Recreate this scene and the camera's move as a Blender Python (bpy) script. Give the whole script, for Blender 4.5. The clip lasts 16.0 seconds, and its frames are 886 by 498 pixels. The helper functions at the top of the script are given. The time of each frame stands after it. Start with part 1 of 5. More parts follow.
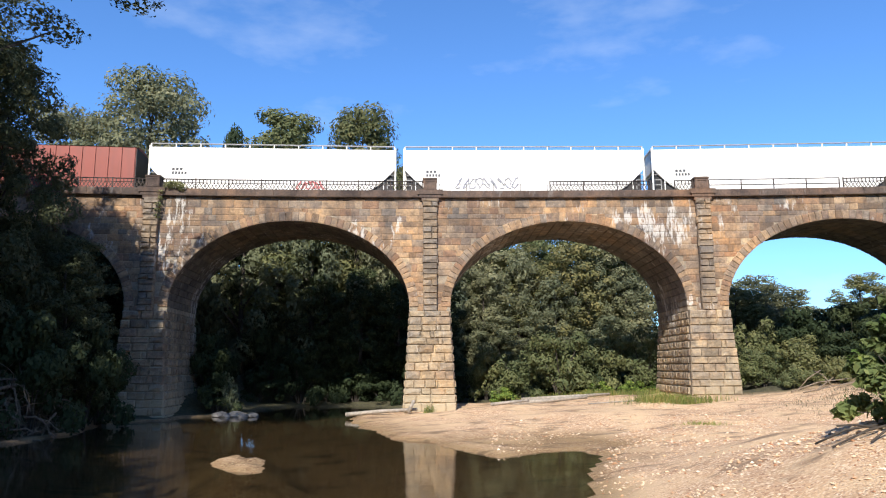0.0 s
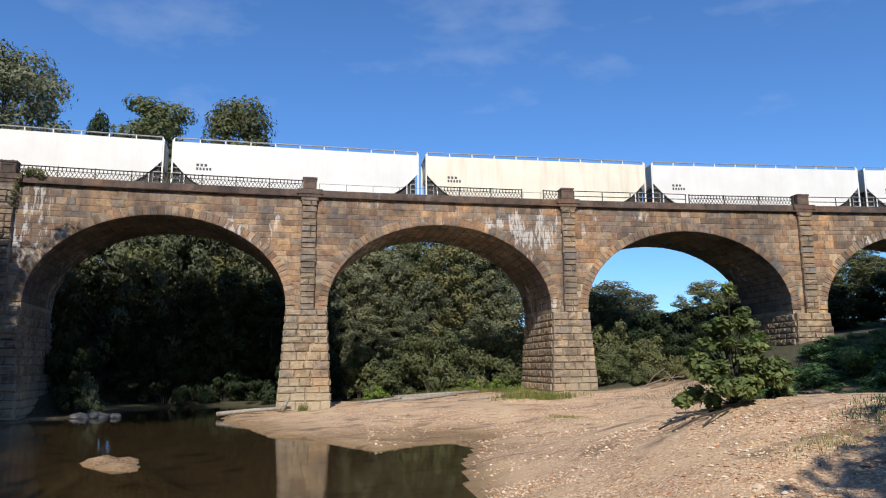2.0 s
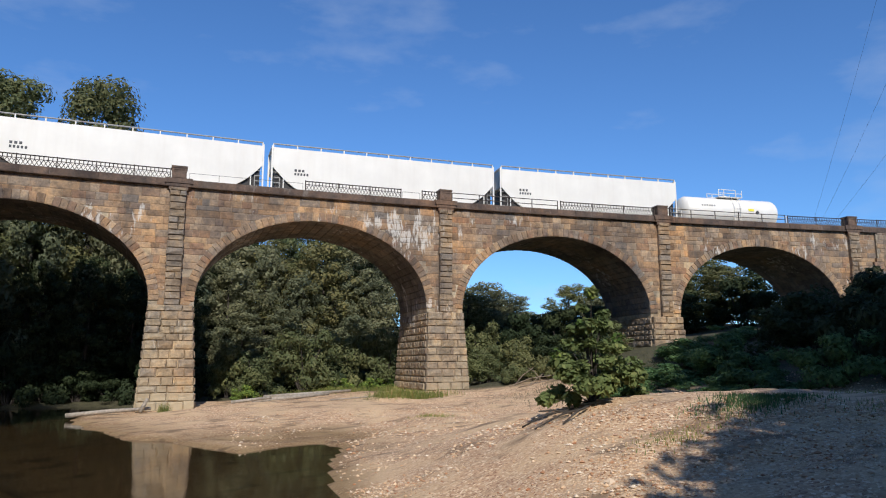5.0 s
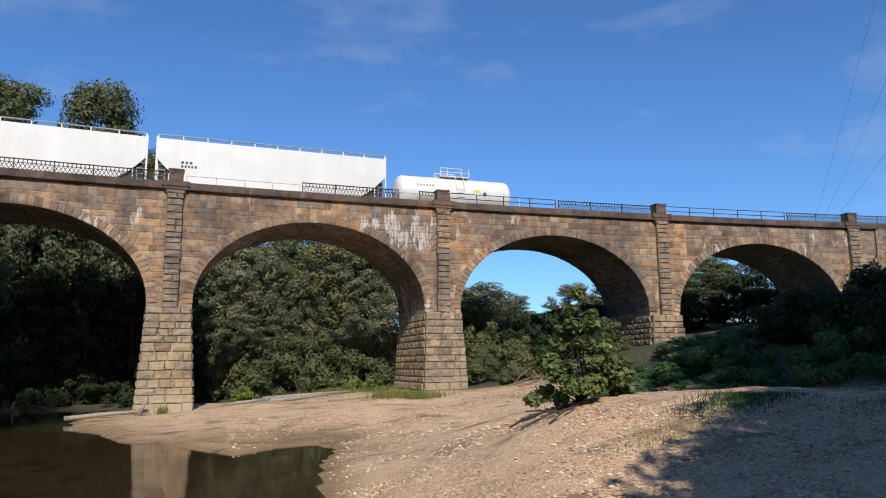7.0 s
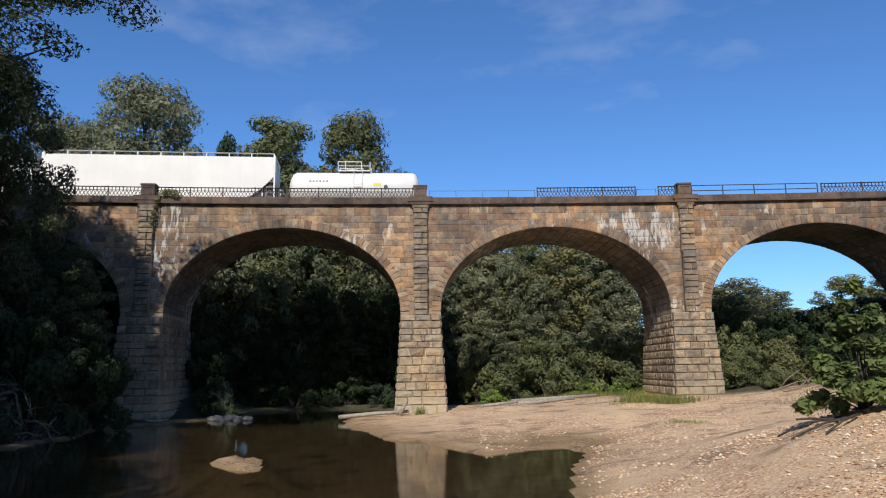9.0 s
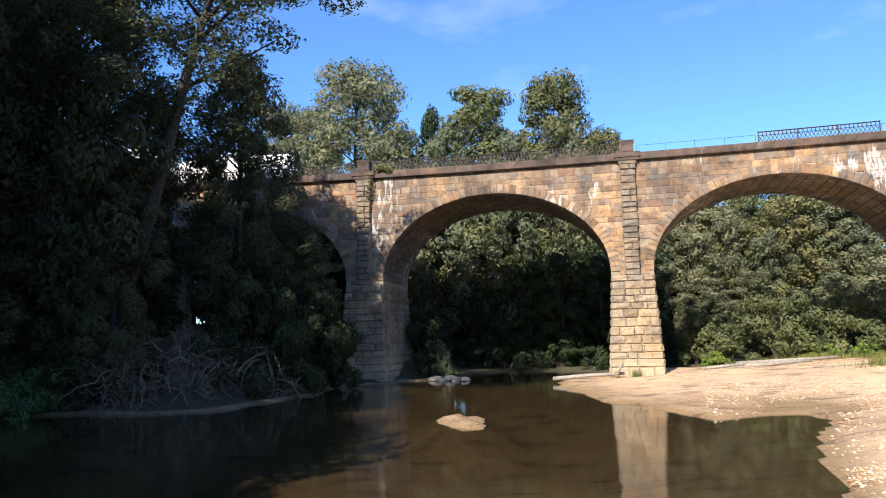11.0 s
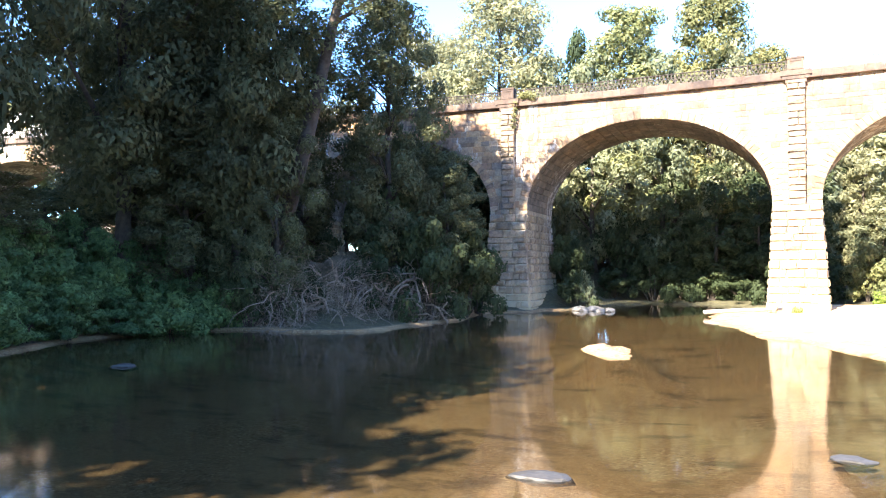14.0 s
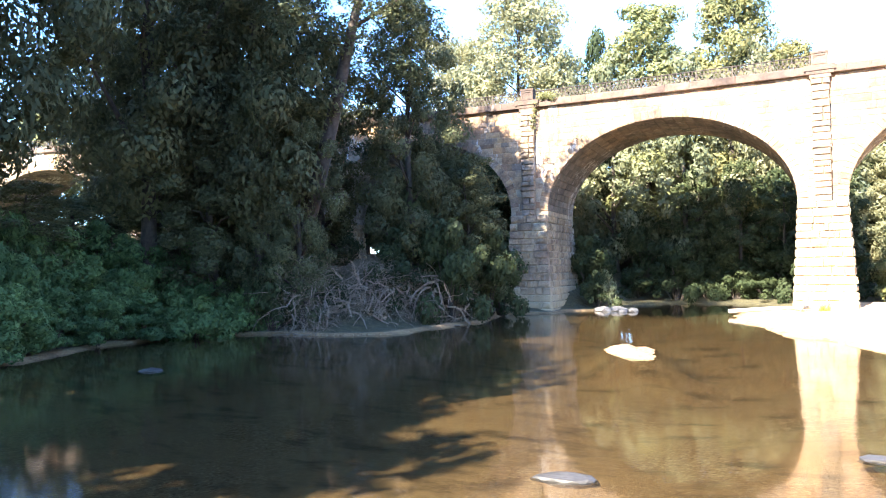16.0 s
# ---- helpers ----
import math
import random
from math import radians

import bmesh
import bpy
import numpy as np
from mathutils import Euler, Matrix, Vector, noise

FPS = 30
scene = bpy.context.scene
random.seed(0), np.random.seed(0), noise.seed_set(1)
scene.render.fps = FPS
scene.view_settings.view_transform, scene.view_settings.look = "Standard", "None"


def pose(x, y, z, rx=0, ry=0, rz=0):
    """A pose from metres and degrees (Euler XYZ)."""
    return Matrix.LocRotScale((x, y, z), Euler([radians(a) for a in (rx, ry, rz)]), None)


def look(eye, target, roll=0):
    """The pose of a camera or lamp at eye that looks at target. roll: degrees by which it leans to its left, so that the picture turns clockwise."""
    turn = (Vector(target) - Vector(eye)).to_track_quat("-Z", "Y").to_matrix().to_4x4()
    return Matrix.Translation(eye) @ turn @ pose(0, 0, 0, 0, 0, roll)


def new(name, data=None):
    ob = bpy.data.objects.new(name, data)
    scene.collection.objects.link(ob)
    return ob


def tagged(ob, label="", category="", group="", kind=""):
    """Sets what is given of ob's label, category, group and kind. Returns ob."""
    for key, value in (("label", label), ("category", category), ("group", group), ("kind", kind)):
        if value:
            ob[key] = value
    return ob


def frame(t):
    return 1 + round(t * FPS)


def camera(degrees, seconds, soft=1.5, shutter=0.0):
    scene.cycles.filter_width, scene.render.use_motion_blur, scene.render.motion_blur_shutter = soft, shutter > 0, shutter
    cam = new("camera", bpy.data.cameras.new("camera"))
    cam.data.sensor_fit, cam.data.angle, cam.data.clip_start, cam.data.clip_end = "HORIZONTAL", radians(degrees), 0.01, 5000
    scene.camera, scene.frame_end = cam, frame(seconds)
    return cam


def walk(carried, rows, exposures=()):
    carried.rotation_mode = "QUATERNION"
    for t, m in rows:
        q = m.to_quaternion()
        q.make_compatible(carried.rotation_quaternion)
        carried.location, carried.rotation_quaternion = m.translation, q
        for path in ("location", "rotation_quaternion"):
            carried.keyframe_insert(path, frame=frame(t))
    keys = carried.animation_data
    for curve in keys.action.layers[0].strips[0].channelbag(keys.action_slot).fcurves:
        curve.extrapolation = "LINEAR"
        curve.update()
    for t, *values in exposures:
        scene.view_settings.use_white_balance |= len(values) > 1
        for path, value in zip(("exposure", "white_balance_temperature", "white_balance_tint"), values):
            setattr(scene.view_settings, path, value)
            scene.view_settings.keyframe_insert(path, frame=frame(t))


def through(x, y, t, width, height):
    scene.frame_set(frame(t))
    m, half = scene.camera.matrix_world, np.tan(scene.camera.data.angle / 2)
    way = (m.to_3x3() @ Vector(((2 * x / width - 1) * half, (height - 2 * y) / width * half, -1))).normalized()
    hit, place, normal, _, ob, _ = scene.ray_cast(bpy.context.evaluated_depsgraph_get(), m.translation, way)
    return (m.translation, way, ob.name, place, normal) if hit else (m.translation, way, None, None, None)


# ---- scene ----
# camera: handheld on the gravel bank, panning right and back to the left
cam = camera(64.16, 16.0, soft=1.1)
PATH = [
    (0, 0.129, 1.070, 3.616, 0.816, 9.403, 0.233),
    (0.2, -0.143, 0.378, 3.558, -0.384, 9.500, -0.125),
    (0.5, -0.420, -0.045, 3.507, -2.900, 9.422, 0.087),
    (1, -0.421, -0.014, 3.504, -5.416, 9.344, 0.298),
    (1.5, -0.432, -0.051, 3.492, -7.590, 9.467, 0.393),
    (2, -0.453, -0.101, 3.506, -9.714, 9.357, 0.293),
    (2.5, -0.408, -0.027, 3.491, -11.823, 9.276, 0.196),
    (3, -0.375, 0.037, 3.485, -13.972, 9.203, -0.126),
    (3.5, -0.380, 0.042, 3.467, -15.775, 9.247, -0.345),
    (4, -0.392, 0.009, 3.480, -17.608, 9.291, -0.162),
    (4.5, -0.347, 0.042, 3.495, -19.571, 9.270, 0.004),
    (7, 0.256, -0.187, 3.531, -19.193, 9.242, 0.506),
    (7.5, 0.252, -0.150, 3.550, -15.943, 9.710, 0.689),
    (8, 0.227, -0.165, 3.557, -10.624, 9.934, 0.718),
    (8.5, 0.242, -0.156, 3.544, -4.679, 9.783, 0.730),
    (9, 0.226, -0.186, 3.536, 0.170, 9.704, 0.674),
    (9.5, 0.026, -0.081, 3.550, 4.641, 9.260, 0.547),
    (10, -0.062, 0.030, 3.539, 8.375, 8.657, 0.536),
    (12.5, -0.177, -0.158, 3.466, 26.190, 3.520, 0.699),
    (13, -0.195, -0.201, 3.461, 26.949, 2.274, -0.241),
    (13.5, -0.188, -0.195, 3.456, 27.376, 1.772, 0.030),
    (14, -0.196, -0.181, 3.447, 28.139, 1.466, 0.090),
    (14.5, -0.201, -0.173, 3.455, 28.643, 1.382, 0.160),
    (15, -0.202, -0.180, 3.456, 29.005, 1.564, 0.370),
    (15.5, -0.198, -0.200, 3.460, 29.475, 1.638, 0.601),
    (16, -0.175, -0.236, 3.464, 29.869, 1.623, 0.799),
]
EXPOSURES = [(0.0, 0.55, 6450, 10), (0.6, 0.33, 6400, 10), (1.5, 0.05, 6350, 10), (3.5, -0.1, 6300, 10), (7.0, -0.15, 6350, 10), (9.0, -0.1, 6350, 10), (9.5, 0.05, 6350, 10),
             (10.2, 0.35, 6450, 10), (12.3, 2.0, 7000, 12), (13.0, 2.6, 7100, 12), (13.6, 2.85, 7100, 12), (15.0, 3.12, 7100, 12), (16.0, 3.15, 7100, 12)]
walk(cam, [(t, pose(x, y, z, 90 + pitch, roll, yaw)) for t, x, y, z, yaw, pitch, roll in PATH], EXPOSURES)

# ---- light ----
SUN_ELEV, SUN_SIDE = 38.0, -10.0          # degrees; side: left of straight behind the camera
world = bpy.data.worlds.new("sky")
scene.world = world
world.use_nodes = True
wn, wl = world.node_tree.nodes, world.node_tree.links
wn.clear()
w_out, w_bg = wn.new("ShaderNodeOutputWorld"), wn.new("ShaderNodeBackground")
sky = wn.new("ShaderNodeTexSky")
sky.sky_type, sky.sun_disc = "NISHITA", False
sky.sun_elevation = radians(SUN_ELEV)
sky.sun_rotation = radians(180.0 - SUN_SIDE)
sky.air_density, sky.dust_density, sky.ozone_density = 1.0, 0.1, 3.0
w_co = wn.new("ShaderNodeTexCoord")
w_map = wn.new("ShaderNodeMapping")
w_map.inputs["Scale"].default_value = (1.6, 1.6, 4.2)
w_noise = wn.new("ShaderNodeTexNoise")
w_noise.inputs["Scale"].default_value, w_noise.inputs["Detail"].default_value = 2.6, 7.0
w_noise.inputs["Roughness"].default_value = 0.55
w_ramp = wn.new("ShaderNodeValToRGB")
w_ramp.color_ramp.elements[0].position, w_ramp.color_ramp.elements[1].position = 0.54, 0.86
w_ramp.color_ramp.elements[1].color = (0.4, 0.4, 0.4, 1)
w_mix = wn.new("ShaderNodeMixRGB")
w_mix.inputs["Color2"].default_value = (6.0, 6.8, 8.0, 1)
wl.new(w_co.outputs["Generated"], w_map.inputs["Vector"])
wl.new(w_map.outputs[0], w_noise.inputs["Vector"])
wl.new(w_noise.outputs[0], w_ramp.inputs[0])
wl.new(w_ramp.outputs[0], w_mix.inputs["Fac"])
w_tint = wn.new("ShaderNodeMixRGB")
w_tint.blend_type = "MULTIPLY"
w_tint.inputs["Fac"].default_value = 1.0
w_tint.inputs["Color2"].default_value = (0.70, 1.06, 1.47, 1)
wl.new(sky.outputs[0], w_tint.inputs["Color1"])
wl.new(w_tint.outputs[0], w_mix.inputs["Color1"])
wl.new(w_mix.outputs[0], w_bg.inputs["Color"])
w_bg.inputs["Strength"].default_value = 0.105
wl.new(w_bg.outputs[0], w_out.inputs[0])

sun = new("sun", bpy.data.lights.new("sun", "SUN"))
sun.data.energy, sun.data.angle, sun.data.color = 5.0, radians(0.53), (1.0, 0.94, 0.84)
_e, _s = radians(SUN_ELEV), radians(SUN_SIDE)
SUN_WAY = Vector((math.sin(_s) * math.cos(_e), -math.cos(_s) * math.cos(_e), math.sin(_e)))
sun.matrix_world = look(SUN_WAY * 200, (0, 0, 0))

# ---- the line of the viaduct: a circle whose inside faces the camera ----
RAD, CX, CY, A0 = 354.066, 13.226, -300.628, -0.041783
BAY = 20.6


def ang(s):
    return A0 + s / RAD


def W(s, r, z):
    """s along the face, r towards the camera, z up from the water."""
    a, q = ang(s), RAD - r
    return (CX + q * math.sin(a), CY + q * math.cos(a), z)


def at(s, r, z):
    x, y, z = W(s, r, z)
    return pose(x, y, z, 0, 0, -math.degrees(ang(s)))


# ---- materials ----
def mat(name):
    m = bpy.data.materials.new(name)
    m.use_nodes = True
    nt = m.node_tree
    return m, nt.nodes, nt.links, nt.nodes["Principled BSDF"]


def ramp(n, stops):
    r = n.new("ShaderNodeValToRGB")
    while len(r.color_ramp.elements) < len(stops):
        r.color_ramp.elements.new(0.5)
    for e, (p, c) in zip(r.color_ramp.elements, stops):
        e.position, e.color = p, (*c, 1) if len(c) == 3 else c
    return r


def noise_node(n, l, scale, detail=4.0, stretch=None, rough=0.55, space="pos"):
    t = n.new("ShaderNodeTexNoise")
    t.inputs["Scale"].default_value, t.inputs["Detail"].default_value = scale, detail
    t.inputs["Roughness"].default_value = rough
    if space == "pos":
        g = n.new("ShaderNodeNewGeometry").outputs["Position"]
    else:
        g = n.new("ShaderNodeTexCoord").outputs["Object"]
    if stretch:
        mp = n.new("ShaderNodeMapping")
        mp.inputs["Scale"].default_value = stretch
        l.new(g, mp.inputs["Vector"])
        g = mp.outputs[0]
    l.new(g, t.inputs["Vector"])
    return t


def mixc(n, l, kind, fac, a, b):
    m = n.new("ShaderNodeMixRGB")
    m.blend_type = kind
    for i, v in enumerate((fac, a, b)):
        if isinstance(v, (int, float)):
            m.inputs[i].default_value = v
        elif isinstance(v, tuple):
            m.inputs[i].default_value = (*v, 1)
        else:
            l.new(v, m.inputs[i])
    return m.outputs[0]


def bump(n, l, b, height, strength, dist=0.02):
    k = n.new("ShaderNodeBump")
    k.inputs["Strength"].default_value, k.inputs["Distance"].default_value = strength, dist
    l.new(height, k.inputs["Height"])
    l.new(k.outputs[0], b.inputs["Normal"])


def stone_material(name, stops, island, white=0.7, dark=0.5, rough=0.85, tint=0.85, silt=0.0):
    m, n, l, b = mat(name)
    if island:
        rnd = n.new("ShaderNodeNewGeometry").outputs["Random Per Island"]
    else:
        rnd = n.new("ShaderNodeObjectInfo").outputs["Random"]
    col = ramp(n, stops)
    l.new(rnd, col.inputs[0])
    # weathering in patches, then grain
    patch = noise_node(n, l, 0.22, 3)
    pr = ramp(n, [(0.34, (0.55, 0.53, 0.55)), (0.5, (1, 1, 1)), (0.66, (1.34, 1.12, 0.86))])
    l.new(patch.outputs[0], pr.inputs[0])
    c = mixc(n, l, "MULTIPLY", tint, col.outputs[0], pr.outputs[0])
    grain = noise_node(n, l, 7.0, 6, rough=0.7)
    gr = ramp(n, [(0.3, (0.6, 0.6, 0.6)), (0.7, (1.3, 1.3, 1.3))])
    l.new(grain.outputs[0], gr.inputs[0])
    c = mixc(n, l, "MULTIPLY", 0.75, c, gr.outputs[0])
    mot = noise_node(n, l, 1.7, 5, rough=0.65)
    mr = ramp(n, [(0.34, (0.5, 0.5, 0.53)), (0.5, (1, 1, 1)), (0.68, (1.4, 1.28, 1.1))])
    l.new(mot.outputs[0], mr.inputs[0])
    c = mixc(n, l, "MULTIPLY", 0.8, c, mr.outputs[0])
    # dark water streaks
    ds = noise_node(n, l, 1.0, 4, (1.1, 1.1, 0.10))
    dr = ramp(n, [(0.5, (0, 0, 0)), (0.68, (1, 1, 1))])
    l.new(ds.outputs[0], dr.inputs[0])
    dm = n.new("ShaderNodeMath")
    dm.operation = "MULTIPLY"
    l.new(dr.outputs[0], dm.inputs[0])
    dm.inputs[1].default_value = dark
    c = mixc(n, l, "MIX", dm.outputs[0], c, (0.075, 0.066, 0.058))
    # white lime run-off
    ws = noise_node(n, l, 1.0, 6, (2.3, 2.3, 0.6), 0.72)
    wp = noise_node(n, l, 0.16, 3)
    wm = n.new("ShaderNodeMath")
    wm.operation = "MULTIPLY"
    l.new(ws.outputs[0], wm.inputs[0])
    l.new(wp.outputs[0], wm.inputs[1])
    wr = ramp(n, [(0.315, (0, 0, 0)), (0.365, (1, 1, 1))])
    l.new(wm.outputs[0], wr.inputs[0])
    wm2 = n.new("ShaderNodeMath")
    wm2.operation = "MULTIPLY"
    l.new(wr.outputs[0], wm2.inputs[0])
    wm2.inputs[1].default_value = white
    c = mixc(n, l, "MIX", wm2.outputs[0], c, (0.62, 0.59, 0.54))
    if silt:
        # pale flood silt left on the lowest courses
        sp = n.new("ShaderNodeSeparateXYZ")
        l.new(n.new("ShaderNodeNewGeometry").outputs["Position"], sp.inputs[0])
        lift = n.new("ShaderNodeMath")
        lift.operation = "MULTIPLY_ADD"
        l.new(mot.outputs[0], lift.inputs[0])
        lift.inputs[1].default_value = 3.0
        l.new(sp.outputs[2], lift.inputs[2])
        sm = n.new("ShaderNodeMapRange")
        sm.inputs["From Min"].default_value, sm.inputs["From Max"].default_value = 4.4, 2.2
        sm.inputs["To Max"].default_value = silt
        l.new(lift.outputs[0], sm.inputs["Value"])
        c = mixc(n, l, "MIX", sm.outputs[0], c, (0.46, 0.375, 0.25))
    l.new(c, b.inputs["Base Color"])
    b.inputs["Roughness"].default_value = rough
    bump(n, l, b, grain.outputs[0], 0.8, 0.04)
    return m


WALL_STOPS = [(0.0, (0.15, 0.105, 0.072)), (0.14, (0.32, 0.205, 0.118)), (0.28, (0.23, 0.165, 0.115)), (0.42, (0.39, 0.265, 0.155)),
              (0.56, (0.26, 0.155, 0.095)), (0.7, (0.20, 0.155, 0.122)), (0.85, (0.36, 0.265, 0.178)), (1.0, (0.175, 0.15, 0.13))]
PIER_STOPS = [(0.0, (0.19, 0.145, 0.10)), (0.2, (0.30, 0.24, 0.165)), (0.4, (0.38, 0.30, 0.205)), (0.6, (0.25, 0.185, 0.13)), (0.8, (0.34, 0.26, 0.17)), (1.0, (0.27, 0.225, 0.175))]
PILASTER_STOPS = [(0.0, (0.16, 0.13, 0.10)), (0.5, (0.28, 0.21, 0.14)), (1.0, (0.22, 0.19, 0.16))]
M_WALL_OB = stone_material("wall_stone", WALL_STOPS, False)
M_WALL = stone_material("wall_stone_joined", WALL_STOPS, True)
M_PIER_OB = stone_material("pier_stone", PIER_STOPS, False, white=0.25, dark=0.35, tint=0.45, silt=0.75)
M_PIER = stone_material("pier_stone_joined", PIER_STOPS, True, white=0.45, dark=0.35, tint=0.45, silt=0.75)
M_PIL_OB = stone_material("pilaster_stone", PILASTER_STOPS, False, white=0.3, dark=0.6)
# vault stone darker than the wall's: part of its shade is in the colour
M_BARREL_SHADED = stone_material("barrel_stone_shaded", [(0.0, (0.11, 0.095, 0.08)), (0.5, (0.22, 0.19, 0.16)), (1.0, (0.15, 0.13, 0.11))], True, white=0.65, dark=0.5)
M_BARREL_LIMED = stone_material("barrel_stone_limed", [(0.0, (0.16, 0.15, 0.135)), (1.0, (0.34, 0.34, 0.33))], True, white=1.0, dark=0.5)
M_MORTAR = stone_material("mortar", [(0.0, (0.33, 0.275, 0.20)), (1.0, (0.40, 0.335, 0.245))], True, white=0.5, dark=0.4)
M_COPING = stone_material("coping_stone", [(0.0, (0.085, 0.058, 0.045)), (1.0, (0.14, 0.095, 0.072))], True, white=0.12, dark=0.4)
M_COPING_OB = stone_material("coping_block", [(0.0, (0.085, 0.058, 0.045)), (1.0, (0.14, 0.095, 0.072))], False, white=0.12, dark=0.4)


def plain(name, color, rough=0.6, metal=0.0, vary=0.18, scale=3.0, bumps=0.1):
    m, n, l, b = mat(name)
    t = noise_node(n, l, scale, 5, space="object")
    r = ramp(n, [(0.3, tuple(c * (1 - vary) for c in color)), (0.7, tuple(min(1, c * (1 + vary)) for c in color))])
    l.new(t.outputs[0], r.inputs[0])
    l.new(r.outputs[0], b.inputs["Base Color"])
    b.inputs["Roughness"].default_value, b.inputs["Metallic"].default_value = rough, metal
    if bumps:
        bump(n, l, b, t.outputs[0], bumps, 0.01)
    return m


def car_paint(name, color, dirt, amount):
    """Painted steel with soot and rust running down."""
    m, n, l, b = mat(name)
    t = noise_node(n, l, 1.0, 5, (1.3, 1.3, 0.18), space="object")
    r = ramp(n, [(0.48, (0, 0, 0)), (0.75, (amount,) * 3)])
    l.new(t.outputs[0], r.inputs[0])
    c = mixc(n, l, "MIX", r.outputs[0], color, dirt)
    g = noise_node(n, l, 0.5, 3, space="object")
    gr = ramp(n, [(0.3, (0.9, 0.9, 0.9)), (0.7, (1, 1, 1))])
    l.new(g.outputs[0], gr.inputs[0])
    c = mixc(n, l, "MULTIPLY", 1.0, c, gr.outputs[0])
    l.new(c, b.inputs["Base Color"])
    b.inputs["Roughness"].default_value = 0.45
    return m


M_WHITE = car_paint("white_car_paint", (0.80, 0.77, 0.71), (0.55, 0.47, 0.38), 0.16)
M_CREAM = car_paint("cream_car_paint", (0.85, 0.78, 0.62), (0.55, 0.33, 0.14), 0.35)
M_RED = car_paint("oxide_red_car_paint", (0.28, 0.055, 0.035), (0.1, 0.045, 0.035), 0.4)
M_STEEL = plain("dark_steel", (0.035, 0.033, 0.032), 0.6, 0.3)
M_GREYSTEEL = plain("weathered_grey_steel", (0.32, 0.31, 0.29), 0.55, 0.2)
M_IRON = plain("rusted_iron_railing", (0.055, 0.042, 0.036), 0.7, 0.3, 0.4, 8.0)
M_BALLAST = plain("track_ballast", (0.2, 0.185, 0.17), 0.95, 0, 0.4, 12.0, 0.6)
M_RAIL = plain("worn_rail_steel", (0.2, 0.15, 0.12), 0.4, 0.8)
M_LETTER = plain("black_stencil_paint", (0.06, 0.06, 0.065), 0.6, 0, 0.1, 3, 0)
M_GRAFF_RED = plain("faded_red_spray_paint", (0.62, 0.2, 0.19), 0.6, 0, 0.2, 3, 0)
M_GRAFF_GREY = plain("grey_spray_paint", (0.32, 0.32, 0.34), 0.6, 0, 0.2, 3, 0)
M_YELLOW = plain("yellow_placard", (0.75, 0.65, 0.05), 0.6, 0, 0.05, 3, 0)
M_BARK = plain("bark", (0.055, 0.044, 0.035), 0.9, 0, 0.45, 5.0, 0.8)
M_BRUSH = plain("grey_dead_twigs", (0.2, 0.155, 0.115), 0.9, 0, 0.4, 6.0, 0.4)
M_DEADWOOD = plain("bleached_dead_wood", (0.30, 0.26, 0.215), 0.85, 0, 0.35, 6.0, 0.5)
M_ROCK = plain("grey_river_rock", (0.17, 0.16, 0.15), 0.75, 0, 0.3, 3.0, 0.5)
M_WETROCK = plain("wet_river_rock", (0.04, 0.038, 0.036), 0.5, 0, 0.35, 5.0, 0.4)


def leaf_material(name, stops, through=0.35):
    m, n, l, b = mat(name)
    rnd = n.new("ShaderNodeNewGeometry").outputs["Random Per Island"]
    col = ramp(n, stops)
    l.new(rnd, col.inputs[0])
    pt = noise_node(n, l, 0.35, 2)
    pr = ramp(n, [(0.3, (0.6, 0.66, 0.68)), (0.7, (1.38, 1.28, 1.12))])
    l.new(pt.outputs[0], pr.inputs[0])
    c = mixc(n, l, "MULTIPLY", 0.8, col.outputs[0], pr.outputs[0])
    ob = n.new("ShaderNodeObjectInfo").outputs["Random"]
    orr = ramp(n, [(0.0, (0.8, 0.86, 0.85)), (1.0, (1.2, 1.12, 1.05))])
    l.new(ob, orr.inputs[0])
    c = mixc(n, l, "MULTIPLY", 1.0, c, orr.outputs[0])
    l.new(c, b.inputs["Base Color"])
    b.inputs["Roughness"].default_value = 0.7
    b.inputs["Specular IOR Level"].default_value = 0.18
    tr = n.new("ShaderNodeBsdfTranslucent")
    l.new(c, tr.inputs["Color"])
    mx = n.new("ShaderNodeMixShader")
    mx.inputs[0].default_value = through
    l.new(b.outputs[0], mx.inputs[1])
    l.new(tr.outputs[0], mx.inputs[2])
    l.new(mx.outputs[0], n["Material Output"].inputs[0])
    return m


M_LEAF = leaf_material("leaf_green", [(0, (0.125, 0.146, 0.066)), (0.5, (0.168, 0.186, 0.088)), (1, (0.220, 0.225, 0.116))])
# dark green, deepened to carry some of the shade under trees and arches
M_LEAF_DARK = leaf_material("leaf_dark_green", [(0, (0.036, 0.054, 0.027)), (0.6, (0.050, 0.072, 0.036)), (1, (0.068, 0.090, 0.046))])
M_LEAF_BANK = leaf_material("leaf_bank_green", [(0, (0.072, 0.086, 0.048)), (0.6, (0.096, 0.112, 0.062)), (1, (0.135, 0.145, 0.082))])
M_LEAF_OLIVE = leaf_material("leaf_olive", [(0, (0.128, 0.140, 0.062)), (0.6, (0.172, 0.172, 0.082)), (1, (0.225, 0.210, 0.100))])
M_LEAF_GREY = leaf_material("leaf_grey_green", [(0, (0.145, 0.162, 0.098)), (0.6, (0.190, 0.205, 0.128)), (1, (0.245, 0.250, 0.165))])
M_LEAF_FRESH = leaf_material("leaf_fresh_green", [(0, (0.118, 0.187, 0.046)), (0.7, (0.201, 0.288, 0.072)), (1, (0.419, 0.475, 0.108))])
M_LEAF_SAP = leaf_material("leaf_sapling", [(0, (0.12, 0.16, 0.06)), (0.7, (0.19, 0.235, 0.09)), (1, (0.30, 0.33, 0.13))])
